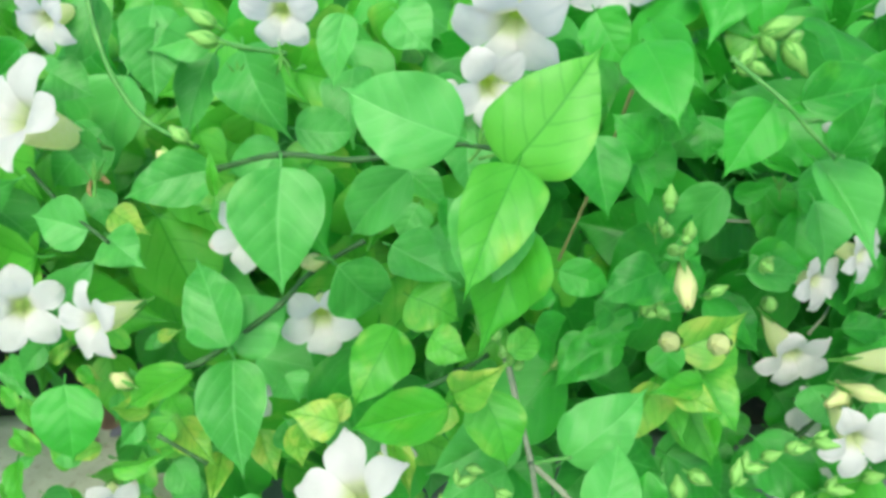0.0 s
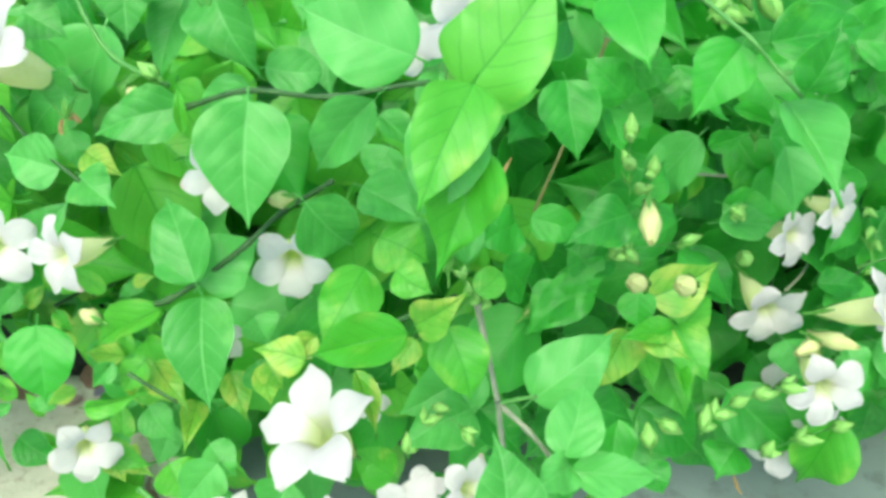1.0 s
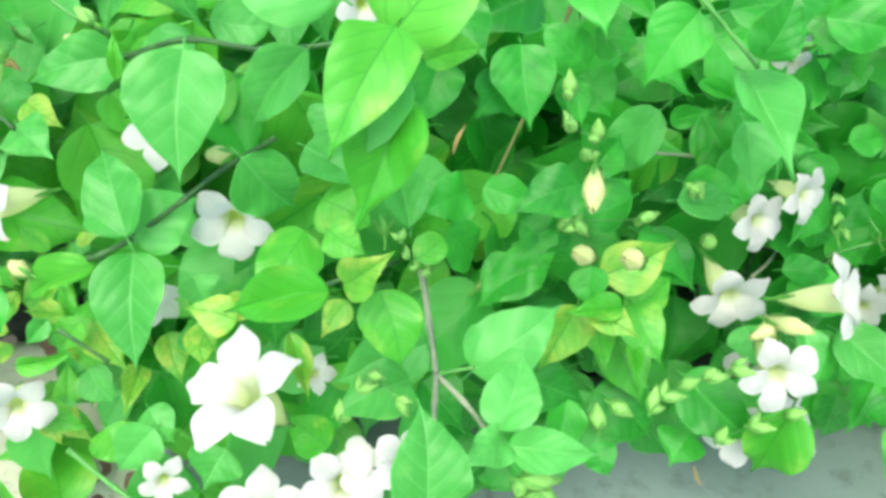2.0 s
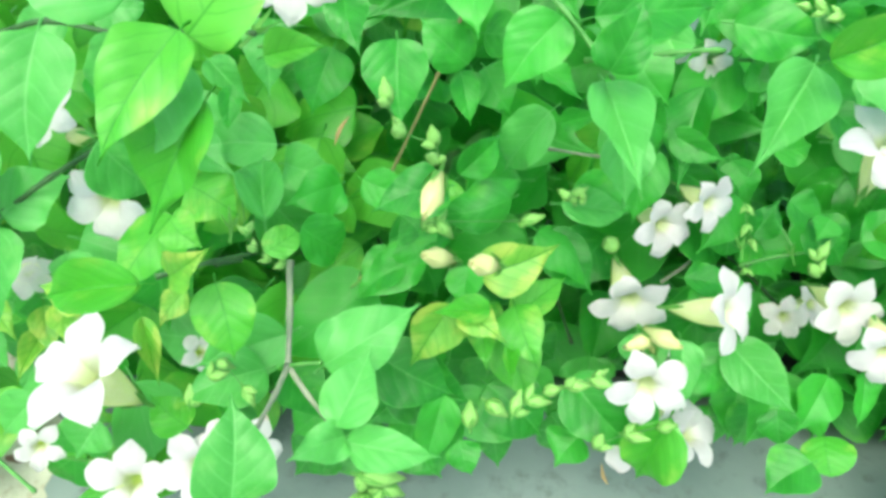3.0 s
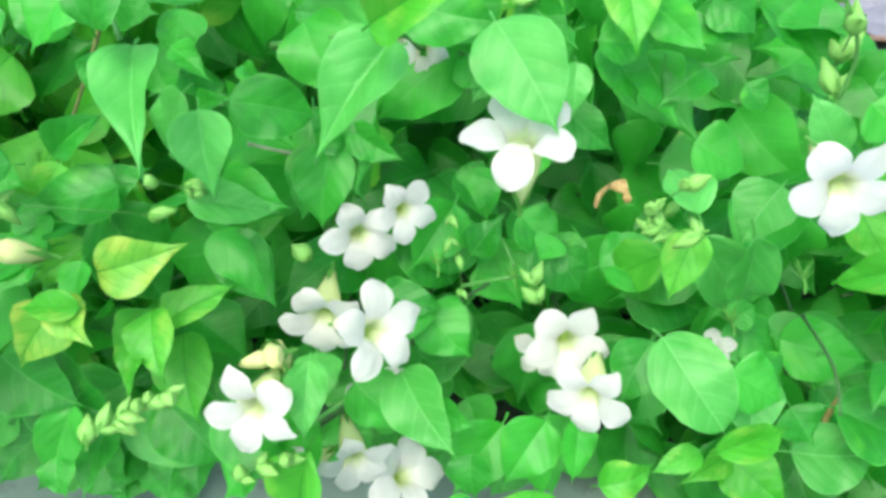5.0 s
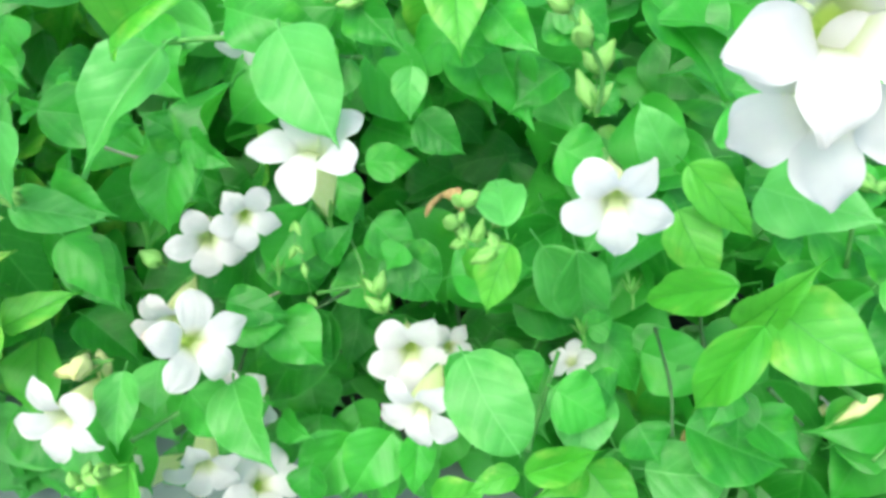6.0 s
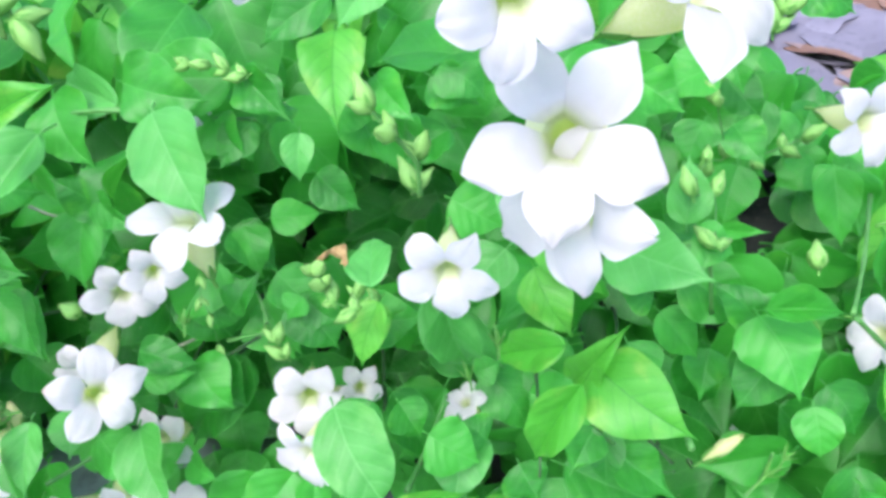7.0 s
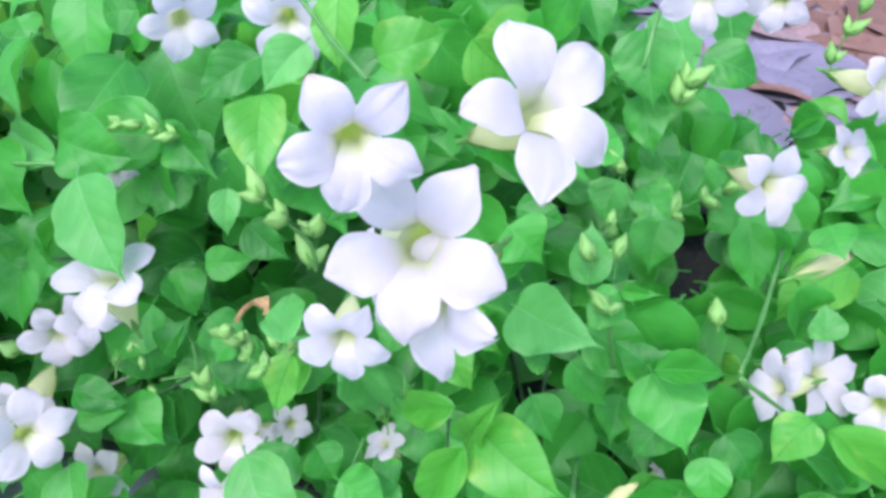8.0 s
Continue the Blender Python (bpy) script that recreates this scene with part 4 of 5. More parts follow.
leaf("G", (0.3142, 0.2945, 0.2205), (0.3513, 0.3049, 0.2262), 0.030, -18, 1)
leaf("G", (0.2919, 0.2937, 0.235), (0.286, 0.2841, 0.226), 0.016, 5, 2)
leaf("G", (0.2439, 0.3305, 0.2391), (0.2567, 0.3145, 0.2188), 0.023, -7, 3)
leaf("G", (0.3473, 0.3653, 0.2909), (0.3276, 0.3461, 0.275), 0.029, 15, 4)
leaf("G", (0.3496, 0.3554, 0.2567), (0.3785, 0.3527, 0.2469), 0.030, -10, 5)
leaf("G", (0.2423, 0.3043, 0.2369), (0.2282, 0.2775, 0.2132), 0.031, -32, 0)
leaf("G", (0.2173, 0.2589, 0.2137), (0.2477, 0.2631, 0.2086), 0.018, -16, 1)
leaf("G", (0.1787, 0.2951, 0.2642), (0.1764, 0.2708, 0.2397), 0.027, -19, 3)
leaf("G", (0.2413, 0.3029, 0.2302), (0.2465, 0.2834, 0.2084), 0.030, -16, 7)
leaf("G", (0.3712, 0.2383, 0.2279), (0.3948, 0.2363, 0.2185), 0.025, -16, 5)
leaf("Y", (-0.1493, 0.1609, 0.2222), (-0.1205, 0.1660, 0.2273), 0.010, 16, 2)
leaf("W", (-0.1278, 0.1926, 0.2172), (-0.1087, 0.1774, 0.1998), 0.018, -16, 4)
leaf("Y", (-0.1273, 0.1842, 0.2282), (-0.1378, 0.1733, 0.2162), 0.015, 1, 5)
leaf("Y", (-0.1565, 0.1692, 0.1806), (-0.1296, 0.1629, 0.1734), 0.014, -12, 1)
leaf("W", (-0.1497, 0.1668, 0.1794), (-0.1425, 0.1566, 0.1679), 0.014, -22, 1)
leaf("M", (-0.1352, 0.1866, 0.1898), (-0.1207, 0.1753, 0.1770), 0.018, -16, 0)
leaf("M", (-0.1004, 0.1683, 0.1856), (-0.0863, 0.1574, 0.1732), 0.017, -16, 1)
leaf("M", (-0.1377, 0.1769, 0.2358), (-0.1479, 0.1681, 0.2261), 0.010, -16, 2)
leaf("W", (-0.0614, 0.161, 0.257), (-0.0528, 0.1531, 0.248), 0.014, -26, 5)
leaf("M", (-0.0692, 0.1722, 0.2436), (-0.0614, 0.1622, 0.2323), 0.018, -30, 0)
leaf("Y", (-0.1217, 0.1638, 0.1749), (-0.1102, 0.1518, 0.1613), 0.022, -23, 1)
leaf("M", (-0.0701, 0.1841, 0.2604), (-0.0624, 0.1758, 0.251), 0.018, -23, 2)
leaf("Y", (-0.0145, 0.2012, 0.293), (0.0077, 0.1935, 0.284), 0.027, -1, 3)
leaf("M", (-0.0218, 0.2138, 0.3109), (0.0075, 0.203, 0.2982), 0.024, -21, 4)
leaf("M", (-0.0108, 0.2347, 0.3171), (-0.0181, 0.2229, 0.304), 0.020, 9, 5)
leaf("G", (0.0540, 0.2295, 0.2819), (0.0791, 0.2237, 0.2751), 0.018, 1, 6)
leaf("G", (0.077, 0.2228, 0.2579), (0.088, 0.214, 0.2478), 0.024, 11, 1)
leaf("G", (0.0739, 0.2195, 0.2459), (0.0522, 0.2044, 0.2295), 0.023, 24, 2)
leaf("G", (0.1014, 0.2806, 0.332), (0.1227, 0.2792, 0.33), 0.021, 13, 3)
leaf("M", (-0.147, 0.2214, 0.3094), (-0.1294, 0.2118, 0.2983), 0.022, -16, 4)
leaf("M", (-0.1769, 0.276, 0.3596), (-0.1565, 0.2696, 0.3521), 0.023, -22, 5)
leaf("G", (0.0822, 0.2217, 0.259), (0.0712, 0.2269, 0.2651), 0.022, 11, 0)
leaf("W", (-0.0631, 0.1612, 0.2549), (-0.0581, 0.1487, 0.2412), 0.014, -32, 1)
leaf("W", (-0.0214, 0.1502, 0.2651), (-0.0109, 0.1314, 0.2445), 0.010, -24, 2)
leaf("Y", (-0.0068, 0.1346, 0.2124), (-0.0247, 0.1431, 0.2224), 0.019, 29, 3)
leaf("M", (-0.0565, 0.1451, 0.1896), (-0.0653, 0.132, 0.1761), 0.026, -5, 4)
leaf("M", (-0.0949, 0.1583, 0.1833), (-0.112, 0.1421, 0.1669), 0.024, -6, 5)
leaf("G", (0.1974, 0.2911, 0.2805), (0.2246, 0.2791, 0.2766), 0.016, 12, 0)
leaf("G", (0.2166, 0.3119, 0.3318), (0.2598, 0.3117, 0.3293), 0.030, 8, 1)
leaf("G", (0.2391, 0.3372, 0.2985), (0.2582, 0.3266, 0.2861), 0.025, 9, 2)
leaf("G", (0.2180, 0.2166, 0.2014), (0.2420, 0.2067, 0.1863), 0.028, 2, 3)
leaf("G", (0.1724, 0.1961, 0.15), (0.1619, 0.1831, 0.1366), 0.027, 29, 4)
leaf("G", (0.2717, 0.2127, 0.1713), (0.2763, 0.199, 0.1564), 0.021, 16, 5)
leaf("G", (0.2846, 0.1853, 0.1683), (0.2636, 0.172, 0.1553), 0.028, 38, 0)
leaf("G", (0.2364, 0.2694, 0.1982), (0.2624, 0.2587, 0.1822), 0.029, -13, 1)
leaf("G", (0.2597, 0.3049, 0.2058), (0.2815, 0.2905, 0.1868), 0.033, -11, 2)
leaf("G", (0.2203, 0.2305, 0.1496), (0.2375, 0.2461, 0.163), 0.017, -13, 3)
leaf("G", (0.2541, 0.2877, 0.2213), (0.2668, 0.3044, 0.2371), 0.018, -9, 4)
leaf("G", (0.2733, 0.3061, 0.2347), (0.2973, 0.2988, 0.2211), 0.024, -18, 5)
leaf("G", (0.2912, 0.2988, 0.227), (0.3085, 0.2955, 0.2193), 0.021, -1, 0)
leaf("G", (0.2601, 0.3105, 0.2101), (0.2845, 0.2947, 0.1872), 0.026, 1, 1)
leaf("G", (0.2819, 0.2370, 0.1646), (0.2654, 0.2100, 0.1377), 0.030, -11, 0)
leaf("G", (0.2961, 0.2382, 0.1678), (0.3060, 0.2151, 0.1406), 0.019, 12, 5)
leaf("G", (0.406, 0.2581, 0.1898), (0.4186, 0.249, 0.177), 0.023, -14, 4)
leaf("M", (0.4130, 0.2535, 0.1641), (0.4554, 0.2634, 0.1647), 0.032, -4, 0)
leaf("G", (0.3764, 0.2923, 0.2051), (0.3884, 0.2988, 0.2092), 0.016, -5, 0)
leaf("G", (0.2967, 0.3457, 0.3086), (0.3216, 0.3498, 0.3071), 0.023, -10, 1)
leaf("G", (0.2359, 0.3545, 0.3149), (0.2515, 0.3463, 0.3014), 0.021, -23, 2)
leaf("G", (0.2429, 0.3434, 0.2929), (0.2563, 0.3343, 0.2794), 0.020, -26, 3)
leaf("G", (0.3182, 0.3664, 0.294), (0.3398, 0.3467, 0.2671), 0.026, -10, 4)
leaf("G", (0.3642, 0.3487, 0.2943), (0.3758, 0.3434, 0.2852), 0.015, -8, 5)
leaf("G", (0.462, 0.3365, 0.2489), (0.5009, 0.3341, 0.2338), 0.030, -7, 0)
leaf("G", (0.4512, 0.2933, 0.2728), (0.436, 0.2918, 0.2763), 0.017, 17, 1)
leaf("G", (0.5092, 0.3302, 0.25), (0.5032, 0.3166, 0.2382), 0.021, 1, 2)
leaf("G", (0.3802, 0.3015, 0.1948), (0.4065, 0.2864, 0.171), 0.029, -27, 3)
leaf("G", (0.4369, 0.2602, 0.225), (0.4298, 0.2436, 0.2106), 0.018, -2, 4)
leaf("G", (0.237, 0.3303, 0.2359), (0.2646, 0.323, 0.2196), 0.025, -37, 5)
leaf("G", (0.3514, 0.2574, 0.2186), (0.3644, 0.25, 0.2067), 0.021, -40, 0)
leaf("G", (0.3931, 0.249, 0.2159), (0.3795, 0.2505, 0.2218), 0.020, 40, 1)
leaf("G", (0.4446, 0.2955, 0.2412), (0.4586, 0.2831, 0.2239), 0.023, -4, 2)
leaf("G", (0.5382, 0.3309, 0.1966), (0.5564, 0.3182, 0.1775), 0.026, -18, 3)
leaf("G", (0.4867, 0.3518, 0.1847), (0.4857, 0.3321, 0.1643), 0.023, 2, 4)
leaf("G", (0.4578, 0.3388, 0.2191), (0.4813, 0.3293, 0.2018), 0.023, -19, 5)
leaf("G", (0.1735, 0.4090, 0.3556), (0.1820, 0.3776, 0.3201), 0.033, -16, 6)
leaf("G", (0.099, 0.4309, 0.3197), (0.1118, 0.4226, 0.3071), 0.024, -34, 1)
leaf("G", (0.2226, 0.3840, 0.3606), (0.2051, 0.3771, 0.3587), 0.022, -15, 7)
leaf("G", (0.4624, 0.3911, 0.3233), (0.4403, 0.3748, 0.3136), 0.024, 3, 0)
leaf("G", (0.4752, 0.4737, 0.2707), (0.4989, 0.465, 0.2538), 0.025, -3, 1)
leaf("G", (0.5212, 0.5606, 0.2027), (0.5147, 0.5324, 0.1755), 0.028, -3, 2)
leaf("G", (0.5372, 0.5891, 0.1485), (0.5675, 0.5762, 0.1259), 0.036, 3, 6)
leaf("G", (0.5449, 0.5825, 0.197), (0.5355, 0.5561, 0.1726), 0.028, -3, 4)
leaf("G", (0.5713, 0.5565, 0.1644), (0.5609, 0.534, 0.1444), 0.032, 12, 5)
leaf("G", (0.4649, 0.4222, 0.275), (0.4605, 0.4044, 0.2579), 0.023, 7, 0)
leaf("G", (0.0983, 0.2249, 0.2946), (0.1152, 0.2401, 0.3078), 0.015, 14, 8)
leaf("G", (0.1213, 0.2278, 0.2818), (0.0862, 0.2163, 0.2773), 0.023, -16, 3)
leaf("G", (0.1036, 0.2289, 0.2683), (0.1257, 0.2446, 0.2802), 0.019, -3, 3)
leaf("Y", (0.0944, 0.2319, 0.2855), (0.0901, 0.2197, 0.2732), 0.014, -25, 4)
leaf("Y", (-0.1693, 0.2045, 0.1333), (-0.171, 0.2207, 0.1518), 0.014, 22, 5)
leaf("M", (-0.1957, 0.2169, 0.2418), (-0.2068, 0.2076, 0.2312), 0.013, -16, 0)
leaf("M", (-0.2276, 0.2117, 0.1566), (-0.241, 0.2058, 0.15), 0.007, 2, 1)
leaf("Y", (-0.2206, 0.1971, 0.1947), (-0.2113, 0.1911, 0.1877), 0.006, -22, 2)
leaf("M", (-0.1490, 0.2276, 0.1180), (-0.1590, 0.2095, 0.0974), 0.019, -7, 5)
leaf("M", (-0.2139, 0.177, 0.1728), (-0.2236, 0.171, 0.1662), 0.005, -1, 4)
leaf("W", (-0.2308, 0.2182, 0.2113), (-0.2413, 0.2233, 0.2173), 0.005, 25, 5)
leaf("Y", (-0.2176, 0.2150, 0.2052), (-0.2042, 0.2015, 0.1897), 0.012, -16, 5)
leaf("Y", (-0.1459, 0.2042, 0.2093), (-0.1508, 0.2161, 0.2231), 0.008, 27, 1)
leaf("W", (-0.1459, 0.2004, 0.2129), (-0.1675, 0.2012, 0.2143), 0.012, 18, 2)
leaf("W", (-0.1429, 0.2256, 0.2383), (-0.1303, 0.2287, 0.2417), 0.007, -3, 3)
leaf("W", (-0.2357, 0.2358, 0.1938), (-0.2401, 0.2451, 0.2045), 0.007, 27, 4)
leaf("Y", (-0.1609, 0.2292, 0.2283), (-0.1791, 0.2378, 0.2384), 0.010, 16, 5)
leaf("Y", (-0.1514, 0.2109, 0.2001), (-0.1634, 0.2065, 0.1953), 0.008, 9, 0)
leaf("M", (-0.2214, 0.185, 0.1571), (-0.2349, 0.1886, 0.1614), 0.006, 35, 1)
leaf("Y", (-0.2283, 0.1935, 0.1655), (-0.2333, 0.1821, 0.1525), 0.011, -30, 2)
leaf("M", (-0.182, 0.1884, 0.1915), (-0.1974, 0.1867, 0.1898), 0.009, 16, 3)
leaf("W", (-0.1598, 0.2192, 0.1779), (-0.1492, 0.2052, 0.1617), 0.010, -26, 4)
leaf("W", (-0.1925, 0.2165, 0.1788), (-0.2068, 0.2165, 0.1791), 0.008, 31, 5)
leaf("M", (-0.1701, 0.2349, 0.1824), (-0.1752, 0.2458, 0.1949), 0.008, 35, 0)
leaf("W", (-0.1949, 0.2159, 0.2307), (-0.1845, 0.225, 0.2411), 0.008, 5, 1)
leaf("M", (-0.179, 0.2342, 0.1847), (-0.1814, 0.2225, 0.1713), 0.008, -6, 2)
leaf("Y", (-0.1505, 0.2038, 0.1756), (-0.1274, 0.2065, 0.1782), 0.012, -10, 3)
leaf("M", (-0.1646, 0.205, 0.1332), (-0.1867, 0.2026, 0.1309), 0.010, 14, 4)
leaf("W", (-0.1703, 0.1893, 0.1994), (-0.1869, 0.1832, 0.1927), 0.010, 8, 5)
leaf("Y", (-0.2113, 0.1991, 0.2166), (-0.2197, 0.2068, 0.2257), 0.008, 19, 0)
leaf("W", (-0.1885, 0.2231, 0.2163), (-0.1747, 0.22, 0.2125), 0.009, -14, 1)
leaf("Y", (-0.1771, 0.2078, 0.2094), (-0.1887, 0.1973, 0.1976), 0.010, -1, 2)
leaf("M", (-0.1455, 0.2412, 0.2257), (-0.1591, 0.2352, 0.219), 0.009, 14, 3)
leaf("W", (-0.1913, 0.2347, 0.1917), (-0.1964, 0.2225, 0.1777), 0.012, -7, 4)
leaf("Y", (-0.1965, 0.1926, 0.1726), (-0.2072, 0.2012, 0.1827), 0.007, 34, 5)
leaf("Y", (-0.1839, 0.2189, 0.2247), (-0.1744, 0.2123, 0.2169), 0.007, -19, 0)
leaf("M", (-0.1595, 0.2367, 0.1535), (-0.1705, 0.2219, 0.1368), 0.012, -4, 1)
leaf("W", (-0.1603, 0.2089, 0.2123), (-0.1514, 0.2165, 0.2208), 0.008, -7, 2)
leaf("W", (-0.1965, 0.2149, 0.2515), (-0.1825, 0.2185, 0.2553), 0.007, -3, 3)
leaf("M", (-0.2061, 0.2256, 0.2374), (-0.1953, 0.2173, 0.2277), 0.009, -41, 4)
leaf("Y", (-0.1469, 0.204, 0.161), (-0.1462, 0.1931, 0.1485), 0.009, -27, 5)
leaf("Y", (-0.183, 0.1756, 0.1713), (-0.2045, 0.1769, 0.1731), 0.009, 33, 0)
leaf("Y", (-0.2098, 0.197, 0.1816), (-0.2255, 0.2058, 0.1919), 0.010, 17, 1)
leaf("M", (-0.157, 0.1986, 0.1971), (-0.1421, 0.1965, 0.1944), 0.008, -35, 2)
leaf("Y", (-0.1104, 0.1771, 0.2579), (-0.1111, 0.1778, 0.2766), 0.006, 0, 4)
leaf("Y", (-0.1011, 0.2411, 0.3323), (-0.1186, 0.2313, 0.3396), 0.013, 0, 8)
leaf("Y", (0.1294, 0.2002, 0.2152), (0.1318, 0.1780, 0.2083), 0.008, 0, 2)
leaf("G", (0.0402, 0.2712, 0.3491), (0.0525, 0.2439, 0.3372), 0.019, 0, 1)
leaf("G", (0.0964, 0.2584, 0.3290), (0.0752, 0.2591, 0.3496), 0.022, 0, 6)
leaf("G", (0.1551, 0.2828, 0.3101), (0.1769, 0.2656, 0.3071), 0.009, 0, 2)
leaf("Y", (0.3015, 0.2118, 0.1544), (0.3037, 0.1908, 0.1501), 0.028, 0, 7)
leaf("G", (0.1407, 0.2655, 0.2983), (0.1595, 0.2628, 0.3086), 0.011, 0, 2)
leaf("G", (0.3182, 0.3504, 0.3251), (0.3425, 0.3315, 0.3168), 0.020, 0, 0)
leaf("M", (0.4000, 0.3080, 0.2893), (0.3837, 0.3109, 0.3150), 0.019, 0, 6)
leaf("G", (0.4758, 0.3387, 0.2755), (0.4941, 0.3337, 0.2820), 0.008, 0, 2)
leaf("G", (0.2746, 0.3490, 0.3039), (0.2695, 0.3289, 0.3022), 0.013, 0, 1)
leaf("G", (0.1030, 0.1934, 0.1622), (0.1023, 0.1629, 0.1474), 0.021, 0, 0)
leaf("Y", (0.3884, 0.2559, 0.1519), (0.3668, 0.2326, 0.1499), 0.014, 0, 2)
leaf("Y", (0.3884, 0.2559, 0.1519), (0.4179, 0.2378, 0.1432), 0.029, 0, 5)
leaf("G", (0.4032, 0.2965, 0.1919), (0.4436, 0.2906, 0.1937), 0.030, 0, 5)
leaf("M", (0.1950, 0.2305, 0.1985), (0.2014, 0.2078, 0.1910), 0.025, 0, 6)
leaf("G", (0.2521, 0.2290, 0.1784), (0.2711, 0.2202, 0.1808), 0.015, 0, 0)
leaf("G", (0.1624, 0.2068, 0.1852), (0.1995, 0.1816, 0.1651), 0.032, 0, 0)
leaf("G", (0.1863, 0.2083, 0.1790), (0.2055, 0.1834, 0.1650), 0.029, 0, 6)
leaf("G", (0.4783, 0.4115, 0.2817), (0.4953, 0.3925, 0.2743), 0.022, 0, 1)
leaf("G", (0.5747, 0.4245, 0.2654), (0.5830, 0.4054, 0.2606), 0.024, 0, 0)
leaf("M", (0.0179, 0.1493, 0.3891), (0.0092, 0.1231, 0.3689), 0.026, 0, 6)
leaf("G", (0.0754, 0.2569, 0.0420), (0.1000, 0.2315, 0.0260), 0.041, 0, 0)
leaf("G", (0.0568, 0.2472, 0.0420), (0.0546, 0.2185, 0.0260), 0.037, 0, 1)
leaf("G", (0.1459, 0.2726, 0.1020), (0.1631, 0.2521, 0.0860), 0.031, 0, 0)
leaf("G", (0.1637, 0.2482, 0.0920), (0.1845, 0.2302, 0.0760), 0.033, 0, 2)
leaf("G", (0.1888, 0.2602, 0.1020), (0.2093, 0.2385, 0.0860), 0.033, 0, 1)
leaf("G", (0.2217, 0.2656, 0.1020), (0.2217, 0.2384, 0.0860), 0.034, 0, 0)
leaf("G", (0.2384, 0.2822, 0.1020), (0.2428, 0.2593, 0.0860), 0.032, 0, 6)
leaf("G", (0.2542, 0.2948, 0.1020), (0.2727, 0.2793, 0.0860), 0.032, 0, 0)
leaf("G", (0.2638, 0.2689, 0.0920), (0.2646, 0.2459, 0.0760), 0.031, 0, 5)
leaf("G", (0.2858, 0.2829, 0.0920), (0.2987, 0.2628, 0.0760), 0.035, 0, 2)
leaf("G", (0.3128, 0.2953, 0.1020), (0.3100, 0.2710, 0.0860), 0.031, 0, 0)
leaf("G", (0.1888, 0.2966, 0.0920), (0.1920, 0.2734, 0.0760), 0.036, 0, 0)
leaf("G", (0.2243, 0.3038, 0.1020), (0.2425, 0.2853, 0.0860), 0.035, 0, 1)
leaf("G", (0.1446, 0.3046, 0.1020), (0.1670, 0.2947, 0.0860), 0.035, 0, 5)
leaf("G", (0.2140, 0.2820, 0.0920), (0.2319, 0.2641, 0.0760), 0.035, 0, 2)
leaf("G", (0.1254, 0.2836, 0.0920), (0.1179, 0.2615, 0.0760), 0.034, 0, 0)
leaf("G", (0.0547, 0.2514, 0.0520), (0.0458, 0.2188, 0.0360), 0.043, 0, 0)
leaf("G", (0.0736, 0.2517, 0.0520), (0.0974, 0.2274, 0.0360), 0.039, 0, 1)
leaf("G", (0.0219, 0.2349, 0.0520), (0.0038, 0.2125, 0.0360), 0.039, 0, 2)
leaf("G", (0.1713, 0.2675, 0.0920), (0.1861, 0.2507, 0.0760), 0.030, 0, 0)
leaf("G", (0.1959, 0.2655, 0.0920), (0.1959, 0.2418, 0.0760), 0.031, 0, 5)
leaf("G", (0.2814, 0.2791, 0.1020), (0.2755, 0.2476, 0.0860), 0.032, 0, 0)
leaf("G", (0.3014, 0.2726, 0.1020), (0.3119, 0.2529, 0.0860), 0.022, 0, 0)
leaf("G", (0.0368, 0.2395, 0.0520), (0.0605, 0.2227, 0.0360), 0.036, 0, 0)
leaf("G", (0.2881, 0.2649, 0.1020), (0.2796, 0.2440, 0.0860), 0.029, 0, 5)
leaf("Y", (-0.1370, 0.2095, 0.2153), (-0.1158, 0.1872, 0.2079), 0.015, 0, 1)
leaf("W", (-0.1502, 0.1804, 0.1620), (-0.1326, 0.1639, 0.1613), 0.014, 0, 0)
leaf("Y", (-0.2017, 0.1724, 0.2105), (-0.1881, 0.1442, 0.1967), 0.011, 0, 2)
leaf("M", (-0.2202, 0.2225, 0.2272), (-0.2007, 0.1997, 0.2194), 0.013, 0, 1)
leaf("M", (-0.1855, 0.2206, 0.2646), (-0.1601, 0.2285, 0.2912), 0.022, 0, 0)
leaf("G", (0.1953, 0.2942, 0.2725), (0.1769, 0.2879, 0.2900), 0.022, 0, 1)
leaf("G", (0.5169, 0.6818, 0.2710), (0.5305, 0.6293, 0.2412), 0.042, 0, 0)
leaf("M", (0.4762, 0.6613, 0.2621), (0.5044, 0.6109, 0.2301), 0.042, 0, 0)
leaf("G", (0.0946, 0.2223, 0.1570), (0.0575, 0.1904, 0.1390), 0.034, 0, 0)
leaf("M", (0.0999, 0.2097, 0.1520), (0.1560, 0.2066, 0.1340), 0.028, 0, 0)
leaf("G", (0.0832, 0.2180, 0.1370), (0.0858, 0.1796, 0.1190), 0.026, 0, 0)
leaf("G", (0.1282, 0.2226, 0.1220), (0.1338, 0.1976, 0.1040), 0.023, 0, 0)
leaf("G", (0.0546, 0.2041, 0.1320), (0.0374, 0.1746, 0.1140), 0.031, 0, 1)
leaf("G", (0.0396, 0.2028, 0.1420), (0.0170, 0.1887, 0.1240), 0.028, 0, 0)
leaf("G", (0.0933, 0.2400, 0.0720), (0.0943, 0.2160, 0.0540), 0.028, 0, 2)
leaf("Y", (0.1294, 0.2143, 0.2264), (0.1434, 0.1884, 0.2141), 0.023, 0, 5)
